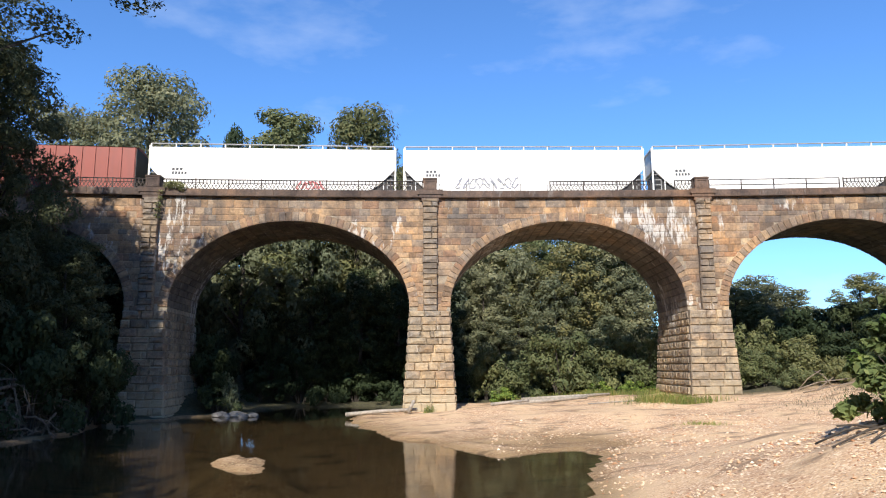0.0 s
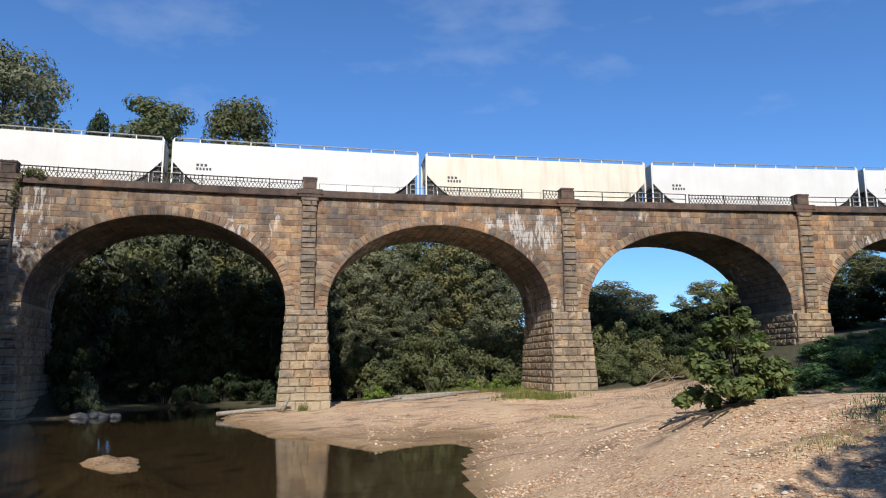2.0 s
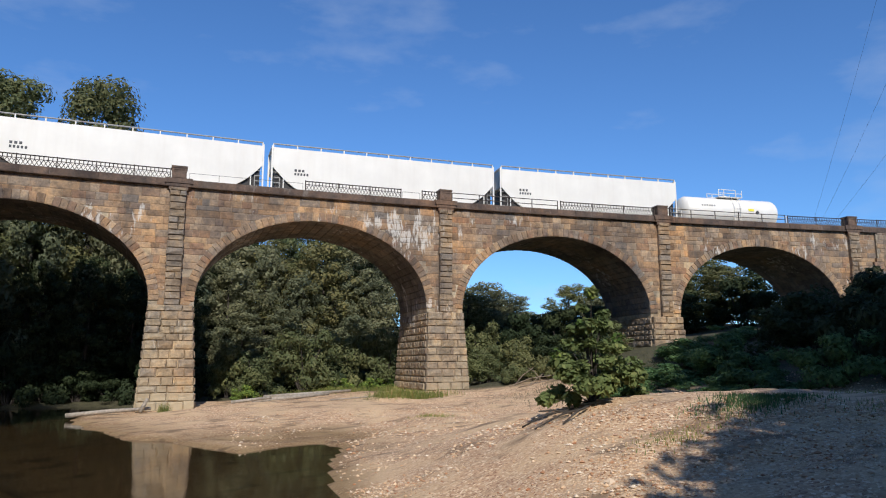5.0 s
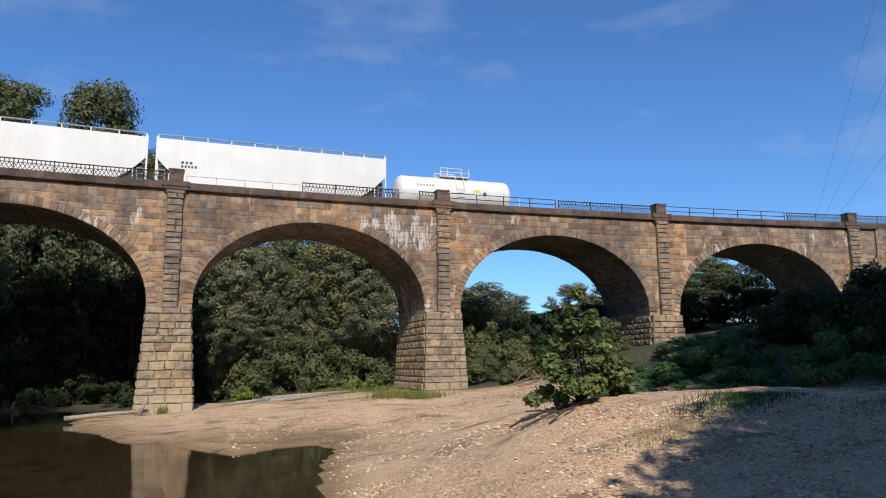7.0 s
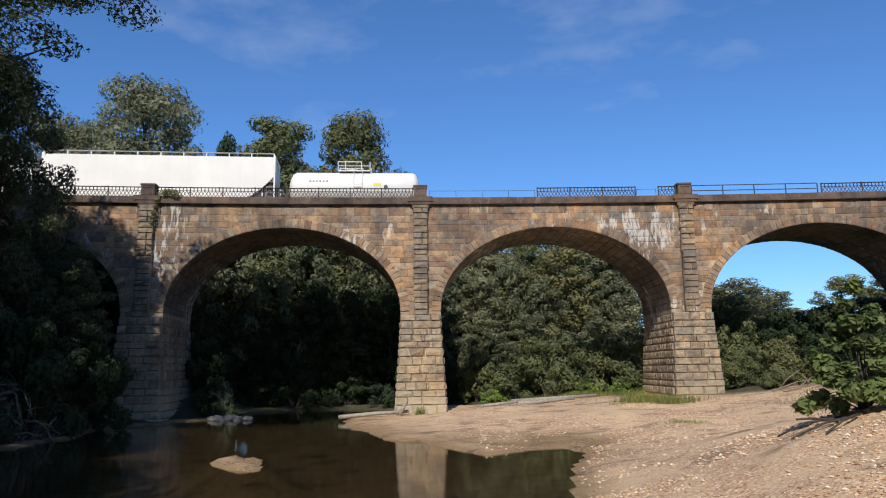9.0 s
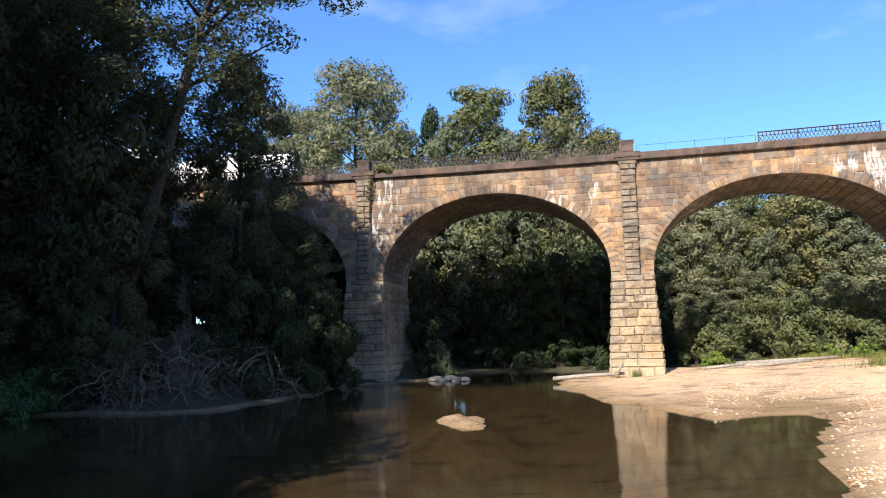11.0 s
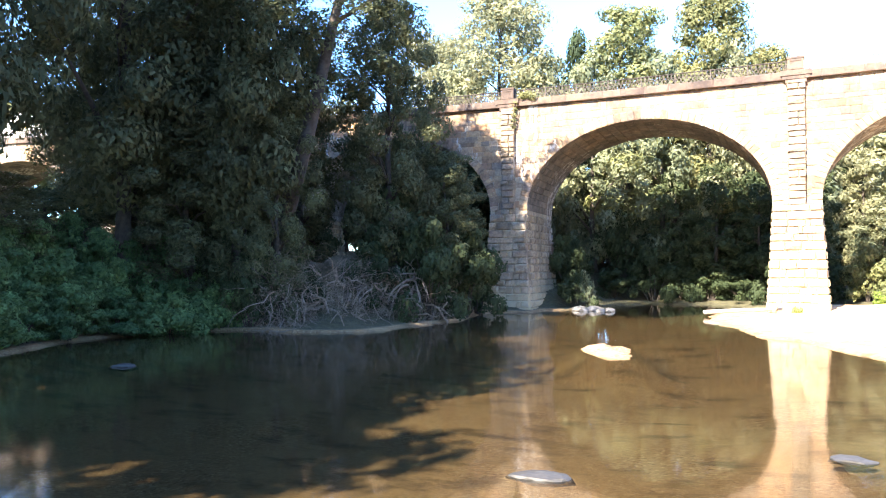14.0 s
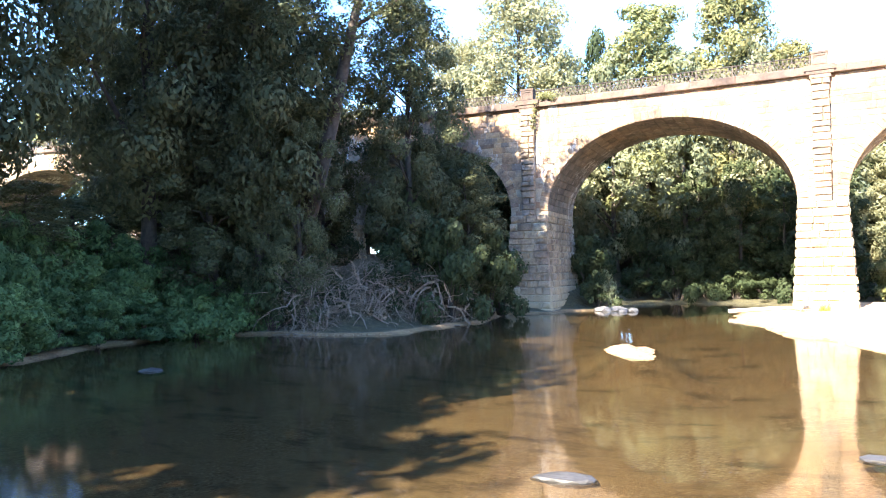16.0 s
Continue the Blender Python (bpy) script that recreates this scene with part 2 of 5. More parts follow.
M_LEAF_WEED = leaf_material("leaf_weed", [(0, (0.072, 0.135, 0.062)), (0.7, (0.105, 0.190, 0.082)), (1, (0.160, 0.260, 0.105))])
M_GRASS = leaf_material("grass_blades", [(0, (0.134, 0.187, 0.054)), (0.6, (0.218, 0.259, 0.082)), (1, (0.419, 0.331, 0.162))])


# ---- mesh helpers ----
def mesh_of(name, verts, faces, material, smooth=False):
    me = bpy.data.meshes.new(name)
    me.from_pydata([tuple(v) for v in verts], [], faces)
    me.materials.append(material)
    if smooth:
        me.polygons.foreach_set("use_smooth", [True] * len(me.polygons))
    me.update()
    return me


def part_mesh(name, me, parent, label="", m=None):
    ob = new(name, me)
    if parent is not None:
        ob.parent = parent
    if m is not None:
        ob.matrix_local = m
    return tagged(ob, label)


class Bag:
    """Gathers verts and faces of one mesh."""

    def __init__(self):
        self.v, self.f = [], []

    def add(self, verts, faces):
        k = len(self.v)
        self.v.extend(verts)
        self.f.extend([tuple(i + k for i in q) for q in faces])

    def box(self, x0, x1, y0, y1, z0, z1, fn=None):
        vs = [(x, y, z) for x in (x0, x1) for y in (y0, y1) for z in (z0, z1)]
        if fn:
            vs = [fn(*q) for q in vs]
        self.add(vs, [(0, 1, 3, 2), (4, 6, 7, 5), (0, 4, 5, 1), (2, 3, 7, 6), (0, 2, 6, 4), (1, 5, 7, 3)])

    def tube(self, pts, radii, sides=6):
        pts = [Vector(p) for p in pts]
        k, n = len(self.v), len(pts)
        for i, p in enumerate(pts):
            d = (pts[min(i + 1, n - 1)] - pts[max(i - 1, 0)]).normalized()
            u = d.cross(Vector((0, 0, 1)) if abs(d.z) < 0.9 else Vector((1, 0, 0))).normalized()
            w = d.cross(u)
            for j in range(sides):
                a = 2 * math.pi * j / sides
                self.v.append(tuple(p + (u * math.cos(a) + w * math.sin(a)) * radii[i]))
        for i in range(n - 1):
            for j in range(sides):
                a, b = k + i * sides + j, k + i * sides + (j + 1) % sides
                self.f.append((a, b, b + sides, a + sides))
        self.f.append(tuple(k + j for j in range(sides))[::-1])
        self.f.append(tuple(k + (n - 1) * sides + j for j in range(sides)))

    def mesh(self, name, material, smooth=False):
        return mesh_of(name, self.v, self.f, material, smooth)


def unit_block(seed, rough):
    """A rock-faced block: 1 x 1 x 1, its face towards -y, its middle bulging by rough."""
    rg = random.Random(seed)
    xs, zs = (-0.5, -0.42, 0.0, 0.42, 0.5), (-0.5, -0.38, 0.0, 0.38, 0.5)
    v, f = [], []
    for j, z in enumerate(zs):
        for i, x in enumerate(xs):
            edge = i in (0, 4) or j in (0, 4)
            mid = i == 2 and j == 2
            y = -0.5 if edge else -0.5 - rough * (0.55 + 0.6 * rg.random()) - (0.2 * rough if mid else 0)
            jx = 0 if edge else rg.uniform(-0.05, 0.05)
            v.append((x + jx, y, z))
    for j in range(4):
        for i in range(4):
            a = j * 5 + i
            f.append((a, a + 1, a + 6, a + 5))
    k = len(v)
    v += [(-0.5, 0.5, -0.5), (0.5, 0.5, -0.5), (0.5, 0.5, 0.5), (-0.5, 0.5, 0.5)]
    f += [(0, k, k + 1, 4, 3, 2, 1), (20, 21, 22, 23, 24, k + 2, k + 3), (0, 5, 10, 15, 20, k + 3, k), (4, k + 1, k + 2, 24, 19, 14, 9)]
    return v, f


BLOCKS = [unit_block(i, 0.09) for i in range(6)]
ROUGH_BLOCKS = [unit_block(20 + i, 0.28) for i in range(6)]
block_meshes = {}


def block_mesh(kind, i, material):
    key = (kind, i, material.name)
    if key not in block_meshes:
        v, f = (BLOCKS if kind == "flat" else ROUGH_BLOCKS)[i]
        block_meshes[key] = mesh_of("stone_block", v, f, material)
    return block_meshes[key]


def stone(parent, bag, kind, material, s, r, z, w, d, h, name="stone"):
    """One block with its face's middle at s, r, z: an object under parent, or a piece of the bag."""
    i = random.randrange(6)
    m = at(s, r, z) @ Matrix.Translation((0, d / 2, 0)) @ Matrix.Diagonal((w, d, h, 1))
    if bag is None:
        ob = new(name, block_mesh(kind, i, material))
        ob.parent = parent
        ob.matrix_basis = m
    else:
        v, f = (BLOCKS if kind == "flat" else ROUGH_BLOCKS)[i]
        bag.add([tuple(m @ Vector(q)) for q in v], f)


# ---- ground ----
RIVER = [(-70, -18), (-30, -6), (-14, -1.5), (-4, 3.5), (1.0, 7.5), (2.7, 13), (3.7, 19.8), (4.2, 24), (5.0, 26.5), (6.1, 31), (5.6, 32.6),
         (3.6, 31.6), (1.9, 30.2), (0.6, 32.3), (-0.6, 35.6), (-2.9, 37.6), (-3.8, 41), (-4.9, 43.6), (-6.5, 48), (-7.2, 53), (-5.6, 58), (-4.2, 64),
         (-9, 67.5), (-15, 66), (-16.2, 60), (-16.4, 56), (-17.6, 54.4), (-19.4, 53), (-19.2, 49.5), (-23.4, 49.3), (-22, 45), (-20.8, 40), (-21.5, 31), (-24, 29.2), (-27.5, 29.2),
         (-30.6, 26.4), (-31.3, 21.3), (-28.5, 15.5), (-34, 9), (-70, 0)]


def river_distance(X, Y):
    """Signed distance to the river's edge, negative in the water."""
    n = len(RIVER)
    best = np.full(X.shape, 1e9)
    inside = np.zeros(X.shape, bool)
    for i in range(n):
        (ax, ay), (bx, by) = RIVER[i], RIVER[(i + 1) % n]
        dx, dy = bx - ax, by - ay
        t = np.clip(((X - ax) * dx + (Y - ay) * dy) / (dx * dx + dy * dy), 0, 1)
        best = np.minimum(best, np.hypot(X - ax - t * dx, Y - ay - t * dy))
        if ay != by:
            cross = ((ay > Y) != (by > Y)) & (X < (bx - ax) * (Y - ay) / (by - ay) + ax)
            inside ^= cross
    return np.where(inside, -best, best)


def smooth_step(a, b, x):
    t = np.clip((x - a) / (b - a), 0, 1)
    return t * t * (3 - 2 * t)


def wobble(X, Y, f, p=0.0):
    return (np.sin(X * f + 1.3 * np.sin(Y * f * 0.7 + p) + p) + np.sin(Y * f * 1.17 + 1.7 * np.sin(X * f * 0.6 + p * 2) + 2 * p)) * 0.5


def ground_z(X, Y):
    X, Y = np.asarray(X, float), np.asarray(Y, float)
    d = river_distance(X, Y) + 0.25 * wobble(X, Y, 1.1)
    bed = -0.06 - 0.75 * smooth_step(0, 9, -d) + 0.05 * wobble(X, Y, 0.9, 2.0)
    along, across = -0.42 * (X + 7.9) + 0.91 * (Y - 28.6), 0.91 * (X + 7.9) + 0.42 * (Y - 28.6)
    bed = bed + 0.93 * np.exp(-((along / 4.6) ** 2 + (across / 1.7) ** 2) ** 1.5) * smooth_step(0.5, 3, -d) * (1 + 0.10 * wobble(X, Y, 1.9) + 0.07 * wobble(X, Y, 4.3, 1.0))
    # the gravel bar: low near the water, a sandy rise towards the bushes
    bar = 0.05 + 0.055 * np.maximum(d, 0) + 0.10 * smooth_step(0, 1.0, d)
    rise = 2.15 * np.exp(-(((X - 15.5) / 9.0) ** 2 + ((Y - 17.0) / 9.0) ** 2))
    here = 1.75 * np.exp(-(((X - 2.5) / 7.5) ** 2 + ((Y + 1.0) / 7.5) ** 2))
    bar = bar + np.maximum(rise, here) * smooth_step(0, 5.5, d)
    # a damp hollow behind the spit, and low dunes of drifted sand
    bar = bar - 0.34 * np.exp(-(((X - 5.6) / 3.6) ** 2 + ((Y - 36.2) / 4.4) ** 2)) * smooth_step(0, 2, d)
    bar = bar + (0.10 * wobble(X, Y, 0.62, 0.9) + 0.07 * wobble(X + 0.6 * Y, Y, 1.25, 3.1)) * smooth_step(2.5, 7, d)
    right = 3.4 * smooth_step(20, 45, X) * smooth_step(-10, 30, Y) + 2.4 * smooth_step(42, 70, X)
    behind = 3.0 * smooth_step(-12, -45, Y)
    far = 2.2 * smooth_step(64, 110, Y)
    bank_r = np.minimum(bar, 2.6) + right * smooth_step(0, 8, d) + behind + far
    # the left bank: steep and overgrown
    bank_l = 0.12 + 3.4 * smooth_step(0.8, 9.0, d) + 1.8 * smooth_step(6, 30, d)
    left = smooth_step(-12, -19, X) * smooth_step(3, 9, Y)
    z = np.where(d < 0, bed, bank_r * (1 - left) + bank_l * left)
    return z + (0.035 * wobble(X, Y, 2.3, 1.0) + 0.06 * wobble(X, Y, 0.95, 2.4) + 0.02 * wobble(X, Y, 4.1, 0.3)) * smooth_step(0, 1.5, d)


def gz(x, y):
    return float(ground_z(np.array([x]), np.array([y]))[0])


def ground_material():
    m, n, l, b = mat("sand_and_gravel")
    pos = n.new("ShaderNodeNewGeometry").outputs["Position"]
    fine = noise_node(n, l, 14.0, 8, rough=0.7)
    big = noise_node(n, l, 0.35, 4)
    sand = ramp(n, [(0.3, (0.46, 0.31, 0.18)), (0.6, (0.67, 0.475, 0.29)), (0.8, (0.78, 0.585, 0.385))])
    l.new(fine.outputs[0], sand.inputs[0])
    vor = n.new("ShaderNodeTexVoronoi")
    vor.inputs["Scale"].default_value = 17.0
    l.new(pos, vor.inputs["Vector"])
    peb = ramp(n, [(0.0, (0.26, 0.13, 0.07)), (0.35, (0.6, 0.39, 0.23)), (0.65, (0.46, 0.29, 0.17)), (1.0, (0.82, 0.64, 0.44))])
    sep = n.new("ShaderNodeSeparateColor")
    l.new(vor.outputs["Color"], sep.inputs[0])
    l.new(sep.outputs[0], peb.inputs[0])
    gm = ramp(n, [(0.36, (0, 0, 0)), (0.56, (1, 1, 1))])
    l.new(big.outputs[0], gm.inputs[0])
    c = mixc(n, l, "MIX", gm.outputs[0], sand.outputs[0], peb.outputs[0])
    # brown silt and leaf litter in the hollows
    lit = noise_node(n, l, 0.5, 6, (1.0, 2.2, 1.0), 0.6)
    lr = ramp(n, [(0.53, (0, 0, 0)), (0.66, (0.85, 0.85, 0.85))])
    l.new(lit.outputs[0], lr.inputs[0])
    c = mixc(n, l, "MIX", lr.outputs[0], c, (0.19, 0.125, 0.075))
    # damp and silty near and below the waterline
    sp = n.new("ShaderNodeSeparateXYZ")
    l.new(pos, sp.inputs[0])
    wet = n.new("ShaderNodeMapRange")
    wet.inputs["From Min"].default_value, wet.inputs["From Max"].default_value = 0.36, 0.08
    l.new(sp.outputs[2], wet.inputs["Value"])
    c = mixc(n, l, "MULTIPLY", wet.outputs[0], c, (0.49, 0.46, 0.37))
    # soil and litter under the trees and on the banks
    soil = noise_node(n, l, 3.0, 6, rough=0.65)
    sr = ramp(n, [(0.3, (0.035, 0.03, 0.02)), (0.55, (0.07, 0.065, 0.03)), (0.75, (0.12, 0.10, 0.055))])
    l.new(soil.outputs[0], sr.inputs[0])
    att = n.new("ShaderNodeAttribute")
    att.attribute_name = "soil"
    c = mixc(n, l, "MIX", att.outputs["Fac"], c, sr.outputs[0])
    l.new(c, b.inputs["Base Color"])
    b.inputs["Roughness"].default_value = 0.9
    hm = n.new("ShaderNodeMath")
    hm.operation = "MULTIPLY_ADD"
    l.new(vor.outputs["Distance"], hm.inputs[0])
    hm.inputs[1].default_value = -1.2
    l.new(fine.outputs[0], hm.inputs[2])
    bump(n, l, b, hm.outputs[0], 0.55, 0.035)
    return m


def build_ground():
    xs = np.concatenate([[-3000, -900, -320, -160], np.linspace(-110, -42, 35), np.linspace(-40, 44, 211), np.linspace(46, 110, 33), [170, 330, 900, 3000]])
    ys = np.concatenate([[-3000, -900, -320, -120], np.linspace(-60, -6, 28), np.linspace(-4, 66, 176), np.linspace(68, 140, 37), [200, 350, 900, 3000]])
    X, Y = np.meshgrid(xs, ys)
    Z = ground_z(X, Y)
    nx, ny = len(xs), len(ys)
    idx = np.arange(nx * ny).reshape(ny, nx)
    faces = np.stack([idx[:-1, :-1], idx[:-1, 1:], idx[1:, 1:], idx[1:, :-1]], -1).reshape(-1, 4)
    me = mesh_of("ground", np.stack([X, Y, Z], -1).reshape(-1, 3).tolist(), faces.tolist(), ground_material(), True)
    d = river_distance(X, Y)
    soil = np.maximum(smooth_step(-12, -19, X) * smooth_step(0.15, 0.9, d) * smooth_step(2, 6, Y), smooth_step(60, 64, Y))
    soil = np.maximum(soil, smooth_step(53, 56, Y) * smooth_step(1, -3, X))
    soil = np.maximum(soil, smooth_step(26, 31, X + 0.1 * (Y - 20) - 0.25 * np.maximum(Y - 42, 0)))
    soil = np.maximum(soil, smooth_step(-10, -16, Y))
    soil = np.maximum(soil, smooth_step(50.5, 53, Y) * smooth_step(16, 22, X))
    a = me.attributes.new("soil", "FLOAT", "POINT")
    a.data.foreach_set("value", np.clip(soil + 0.25 * wobble(X, Y, 1.7) * (soil > 0.02) * (soil < 0.98), 0, 1).reshape(-1))
    tagged(new("ground", me), "sandy gravel bar and wooded river banks", "ground", kind="structure")


build_ground()


def build_water():
    m, n, l, b = mat("river_water")
    n.remove(b)
    tr, gl, mx, fr = n.new("ShaderNodeBsdfTransparent"), n.new("ShaderNodeBsdfGlossy"), n.new("ShaderNodeMixShader"), n.new("ShaderNodeLayerWeight")
    tr.inputs["Color"].default_value = (0.43, 0.425, 0.38, 1)
    gl.inputs["Roughness"].default_value = 0.06
    gl.inputs["Color"].default_value = (0.95, 0.95, 0.95, 1)
    fr.inputs["Blend"].default_value = 0.5
    sch, add = n.new("ShaderNodeMath"), n.new("ShaderNodeMath")      # gloss grows towards the grazing angle
    sch.operation, add.operation = "POWER", "MULTIPLY_ADD"
    sch.inputs[1].default_value = 5.0
    add.inputs[1].default_value, add.inputs[2].default_value = 0.95, 0.025
    l.new(fr.outputs["Facing"], sch.inputs[0])
    l.new(sch.outputs[0], add.inputs[0])
    t = noise_node(n, l, 1.6, 5, (1.0, 0.5, 1.0), 0.6)
    k = n.new("ShaderNodeBump")
    k.inputs["Strength"].default_value, k.inputs["Distance"].default_value = 0.09, 0.05
    l.new(t.outputs[0], k.inputs["Height"])
    l.new(k.outputs[0], gl.inputs["Normal"])
    l.new(k.outputs[0], fr.inputs["Normal"])
    l.new(add.outputs[0], mx.inputs[0])
    l.new(tr.outputs[0], mx.inputs[1])
    l.new(gl.outputs[0], mx.inputs[2])
    l.new(mx.outputs[0], n["Material Output"].inputs[0])
    me = mesh_of("water", [(-75, -24, 0), (9, -24, 0), (9, 70, 0), (-75, 70, 0)], [(0, 1, 2, 3)], m)
    tagged(new("water", me), "shallow brown slow-moving river with reflections", "water", kind="structure")


build_water()

# ---- viaduct ----
SPRING, RISE, HALF = 7.95, 6.45, 8.78           # the arches are half ellipses
TOP, COPE0, COPE1 = 16.2, 16.2, 16.74
DEEP = 8.2                                       # from face to face
WALL_R = -0.3                                    # plane of the wall behind the pilasters' faces
FIRST, LAST = -4, 5                              # piers, counted along the line; number 2 stands at s = 0


def pier_s(k):
    return (k - 2) * BAY


def arch_point(s0, a, grow=0.0):
    return s0 + (HALF + grow) * math.cos(a), SPRING + (RISE + grow) * math.sin(a)


def in_arch(s, z, grow):
    """Whether a point of the wall lies within the opening, or its ring."""
    u = (s / BAY) % 1.0
    k = (u - 0.5) * BAY
    if not pier_s(FIRST) - 1 < s < pier_s(LAST):
        return False
    if z < SPRING:
        return abs(k) < HALF + grow
    return (k / (HALF + grow)) ** 2 + ((z - SPRING) / (RISE + grow)) ** 2 < 1


viaduct = new("stone_viaduct")
viaduct.location = W(0, 0, 0)
bpy.context.view_layer.update()
viaduct_inv = Matrix.Translation(-Vector(W(0, 0, 0)))
tagged(viaduct, "curved railway viaduct of brown and grey granite with elliptical arches", "viaduct")


def under(ob, parent, m=None):
    """Hangs an object built in world space under a part of the viaduct."""
    ob.parent = parent
    ob.matrix_parent_inverse = viaduct_inv
    return ob


def build_bay(k):
    """The arch to the right of pier k: core with barrel, ring, spandrel stones."""
    c = pier_s(k) + BAY / 2
    near = k in (1, 2, 3)
    N = 40
    lo, hi = pier_s(k), pier_s(k + 1)
    angs = [math.pi * (1 - i / N) for i in range(N + 1)]
    bag = Bag()
    for r in (WALL_R - 0.008, -DEEP):
        pts = []
        for a in angs:
            s, z = arch_point(c, a)
            pts.append((s, z))
        for i in range(N):
            (s0, z0), (s1, z1) = pts[i], pts[i + 1]
            q = [W(s0, r, z0), W(s1, r, z1), W(s1, r, TOP), W(s0, r, TOP)]
            bag.add(q, [(0, 1, 2, 3)])
        bag.add([W(lo, r, SPRING - 0.4), W(c - HALF, r, SPRING - 0.4), W(c - HALF, r, TOP), W(lo, r, TOP)], [(0, 1, 2, 3)])
        bag.add([W(c + HALF, r, SPRING - 0.4), W(hi, r, SPRING - 0.4), W(hi, r, TOP), W(c + HALF, r, TOP)], [(0, 1, 2, 3)])
    bag.add([W(lo, WALL_R - 0.008, TOP), W(hi, WALL_R - 0.008, TOP), W(hi, -DEEP, TOP), W(lo, -DEEP, TOP)], [(0, 1, 2, 3)])
    wall = under(new("spandrel_wall", bag.mesh("spandrel_wall", M_MORTAR)), viaduct)
    # barrel: courses of long stones, each a little uneven
    bar = Bag()
    for i in range(N):
        a0, a1 = angs[i], angs[i + 1]
        r = WALL_R
        while r > -DEEP + 0.01:
            r1 = max(r - random.uniform(0.7, 1.5), -DEEP)
            g = random.uniform(-0.03, 0.0)
            e = 0.006
            q = []
            for rr in (r - 0.01, r1 + 0.01):
                for a in (a0 - e, a1 + e):
                    s, z = arch_point(c, a, g)
                    q.append(W(s, rr, z))
                for a in (a0, a1):
                    s, z = arch_point(c, a, 0.06)
                    q.append(W(s, rr, z))
            bar.add(q, [(0, 1, 5, 4), (0, 4, 6, 2), (1, 3, 7, 5), (0, 2, 3, 1), (4, 5, 7, 6)])
            r = r1
    # outside the limed bay the stone colour itself carries some of the shade
    under(tagged(new("arch_barrel", bar.mesh("arch_barrel", M_BARREL_LIMED if k == 0 else M_BARREL_SHADED)), "dark shaded stone vault", kind="stuff"), viaduct)
    # ring of arch stones
    ring = under(new("arch_ring", Bag_ring(c, angs).mesh("arch_ring", M_MORTAR)), viaduct)
    M = 58
    rb = None if near else Bag()
    for i in range(M):
        a = math.pi * (i + 0.5) / M
        s, z = arch_point(c, a, 0.34)
        ds, dz = -(HALF) * math.sin(a), RISE * math.cos(a)
        tilt = math.atan2(dz, ds)
        wdt = math.hypot(ds, dz) * math.pi / M * 0.985
        m = at(s, WALL_R + 0.05 + random.uniform(0, 0.02), z) @ pose(0, 0, 0, 0, -math.degrees(tilt), 0) @ Matrix.Translation((0, 0.15, 0)) @ Matrix.Diagonal((wdt, 0.3, 0.68, 1))
        j = random.randrange(6)
        if near:
            ob = new("arch_stone", block_mesh("flat", j, M_WALL_OB))
            ob.parent = ring
            ob.matrix_basis = m
        else:
            v, f = BLOCKS[j]
            rb.add([tuple(m @ Vector(q)) for q in v], f)
    if rb:
        under(tagged(new("ring_masonry", rb.mesh("ring_masonry", M_WALL)), kind="stuff"), viaduct)
    # spandrel courses
    sb = Bag()
    singles = 0
    z = SPRING - 0.3
    while z < TOP - 0.05:
        h = min(random.uniform(0.34, 0.62), TOP - z)
        if TOP - (z + h) < 0.2:
            h = TOP - z
        s = lo + 0.5
        while s < hi - 0.46:
            w = min(random.choice((0.45, 0.7, 1.0, 1.4)) * random.uniform(0.85, 1.3), hi - 0.46 - s)
            if hi - 0.46 - (s + w) < 0.25:
                w = hi - 0.46 - s
            ms, mz = s + w / 2, z + h / 2
            ok = not in_arch(ms, mz, 0.55)
            if ok and (in_arch(s + 0.05, mz, 0.2) or in_arch(s + w - 0.05, mz, 0.2)):
                ok = False
            if ok:
                one = near and k in (1, 2) and singles < 290
                singles += one
                v0 = len(sb.v)
                i = random.randrange(6)
                m = at(ms, WALL_R + random.uniform(0.0, 0.035), mz) @ Matrix.Translation((0, 0.12, 0)) @ Matrix.Diagonal((w - 0.014, 0.24, h - 0.012, 1))
                if one:
                    ob = new("stone", block_mesh("flat", i, M_WALL_OB))
                    ob.parent = wall
                    ob.matrix_basis = m
                else:
                    v, f = BLOCKS[i]
                    sb.add([tuple(m @ Vector(q)) for q in v], f)
            s += w
        z += h
    if sb.v:
        under(tagged(new("spandrel_masonry", sb.mesh("spandrel_masonry", M_WALL)), kind="stuff"), viaduct)


def Bag_ring(c, angs):
    bag = Bag()
    for i in range(len(angs) - 1):
        q = []
        for a in (angs[i], angs[i + 1]):
            for g in (0.01, 0.69):
                for r in (WALL_R + 0.02, WALL_R - 0.4):
                    s, z = arch_point(c, a, g)
                    q.append(W(s, r, z))
        bag.add(q, [(0, 2, 6, 4), (1, 5, 7, 3), (0, 4, 5, 1), (2, 3, 7, 6)])
    return bag


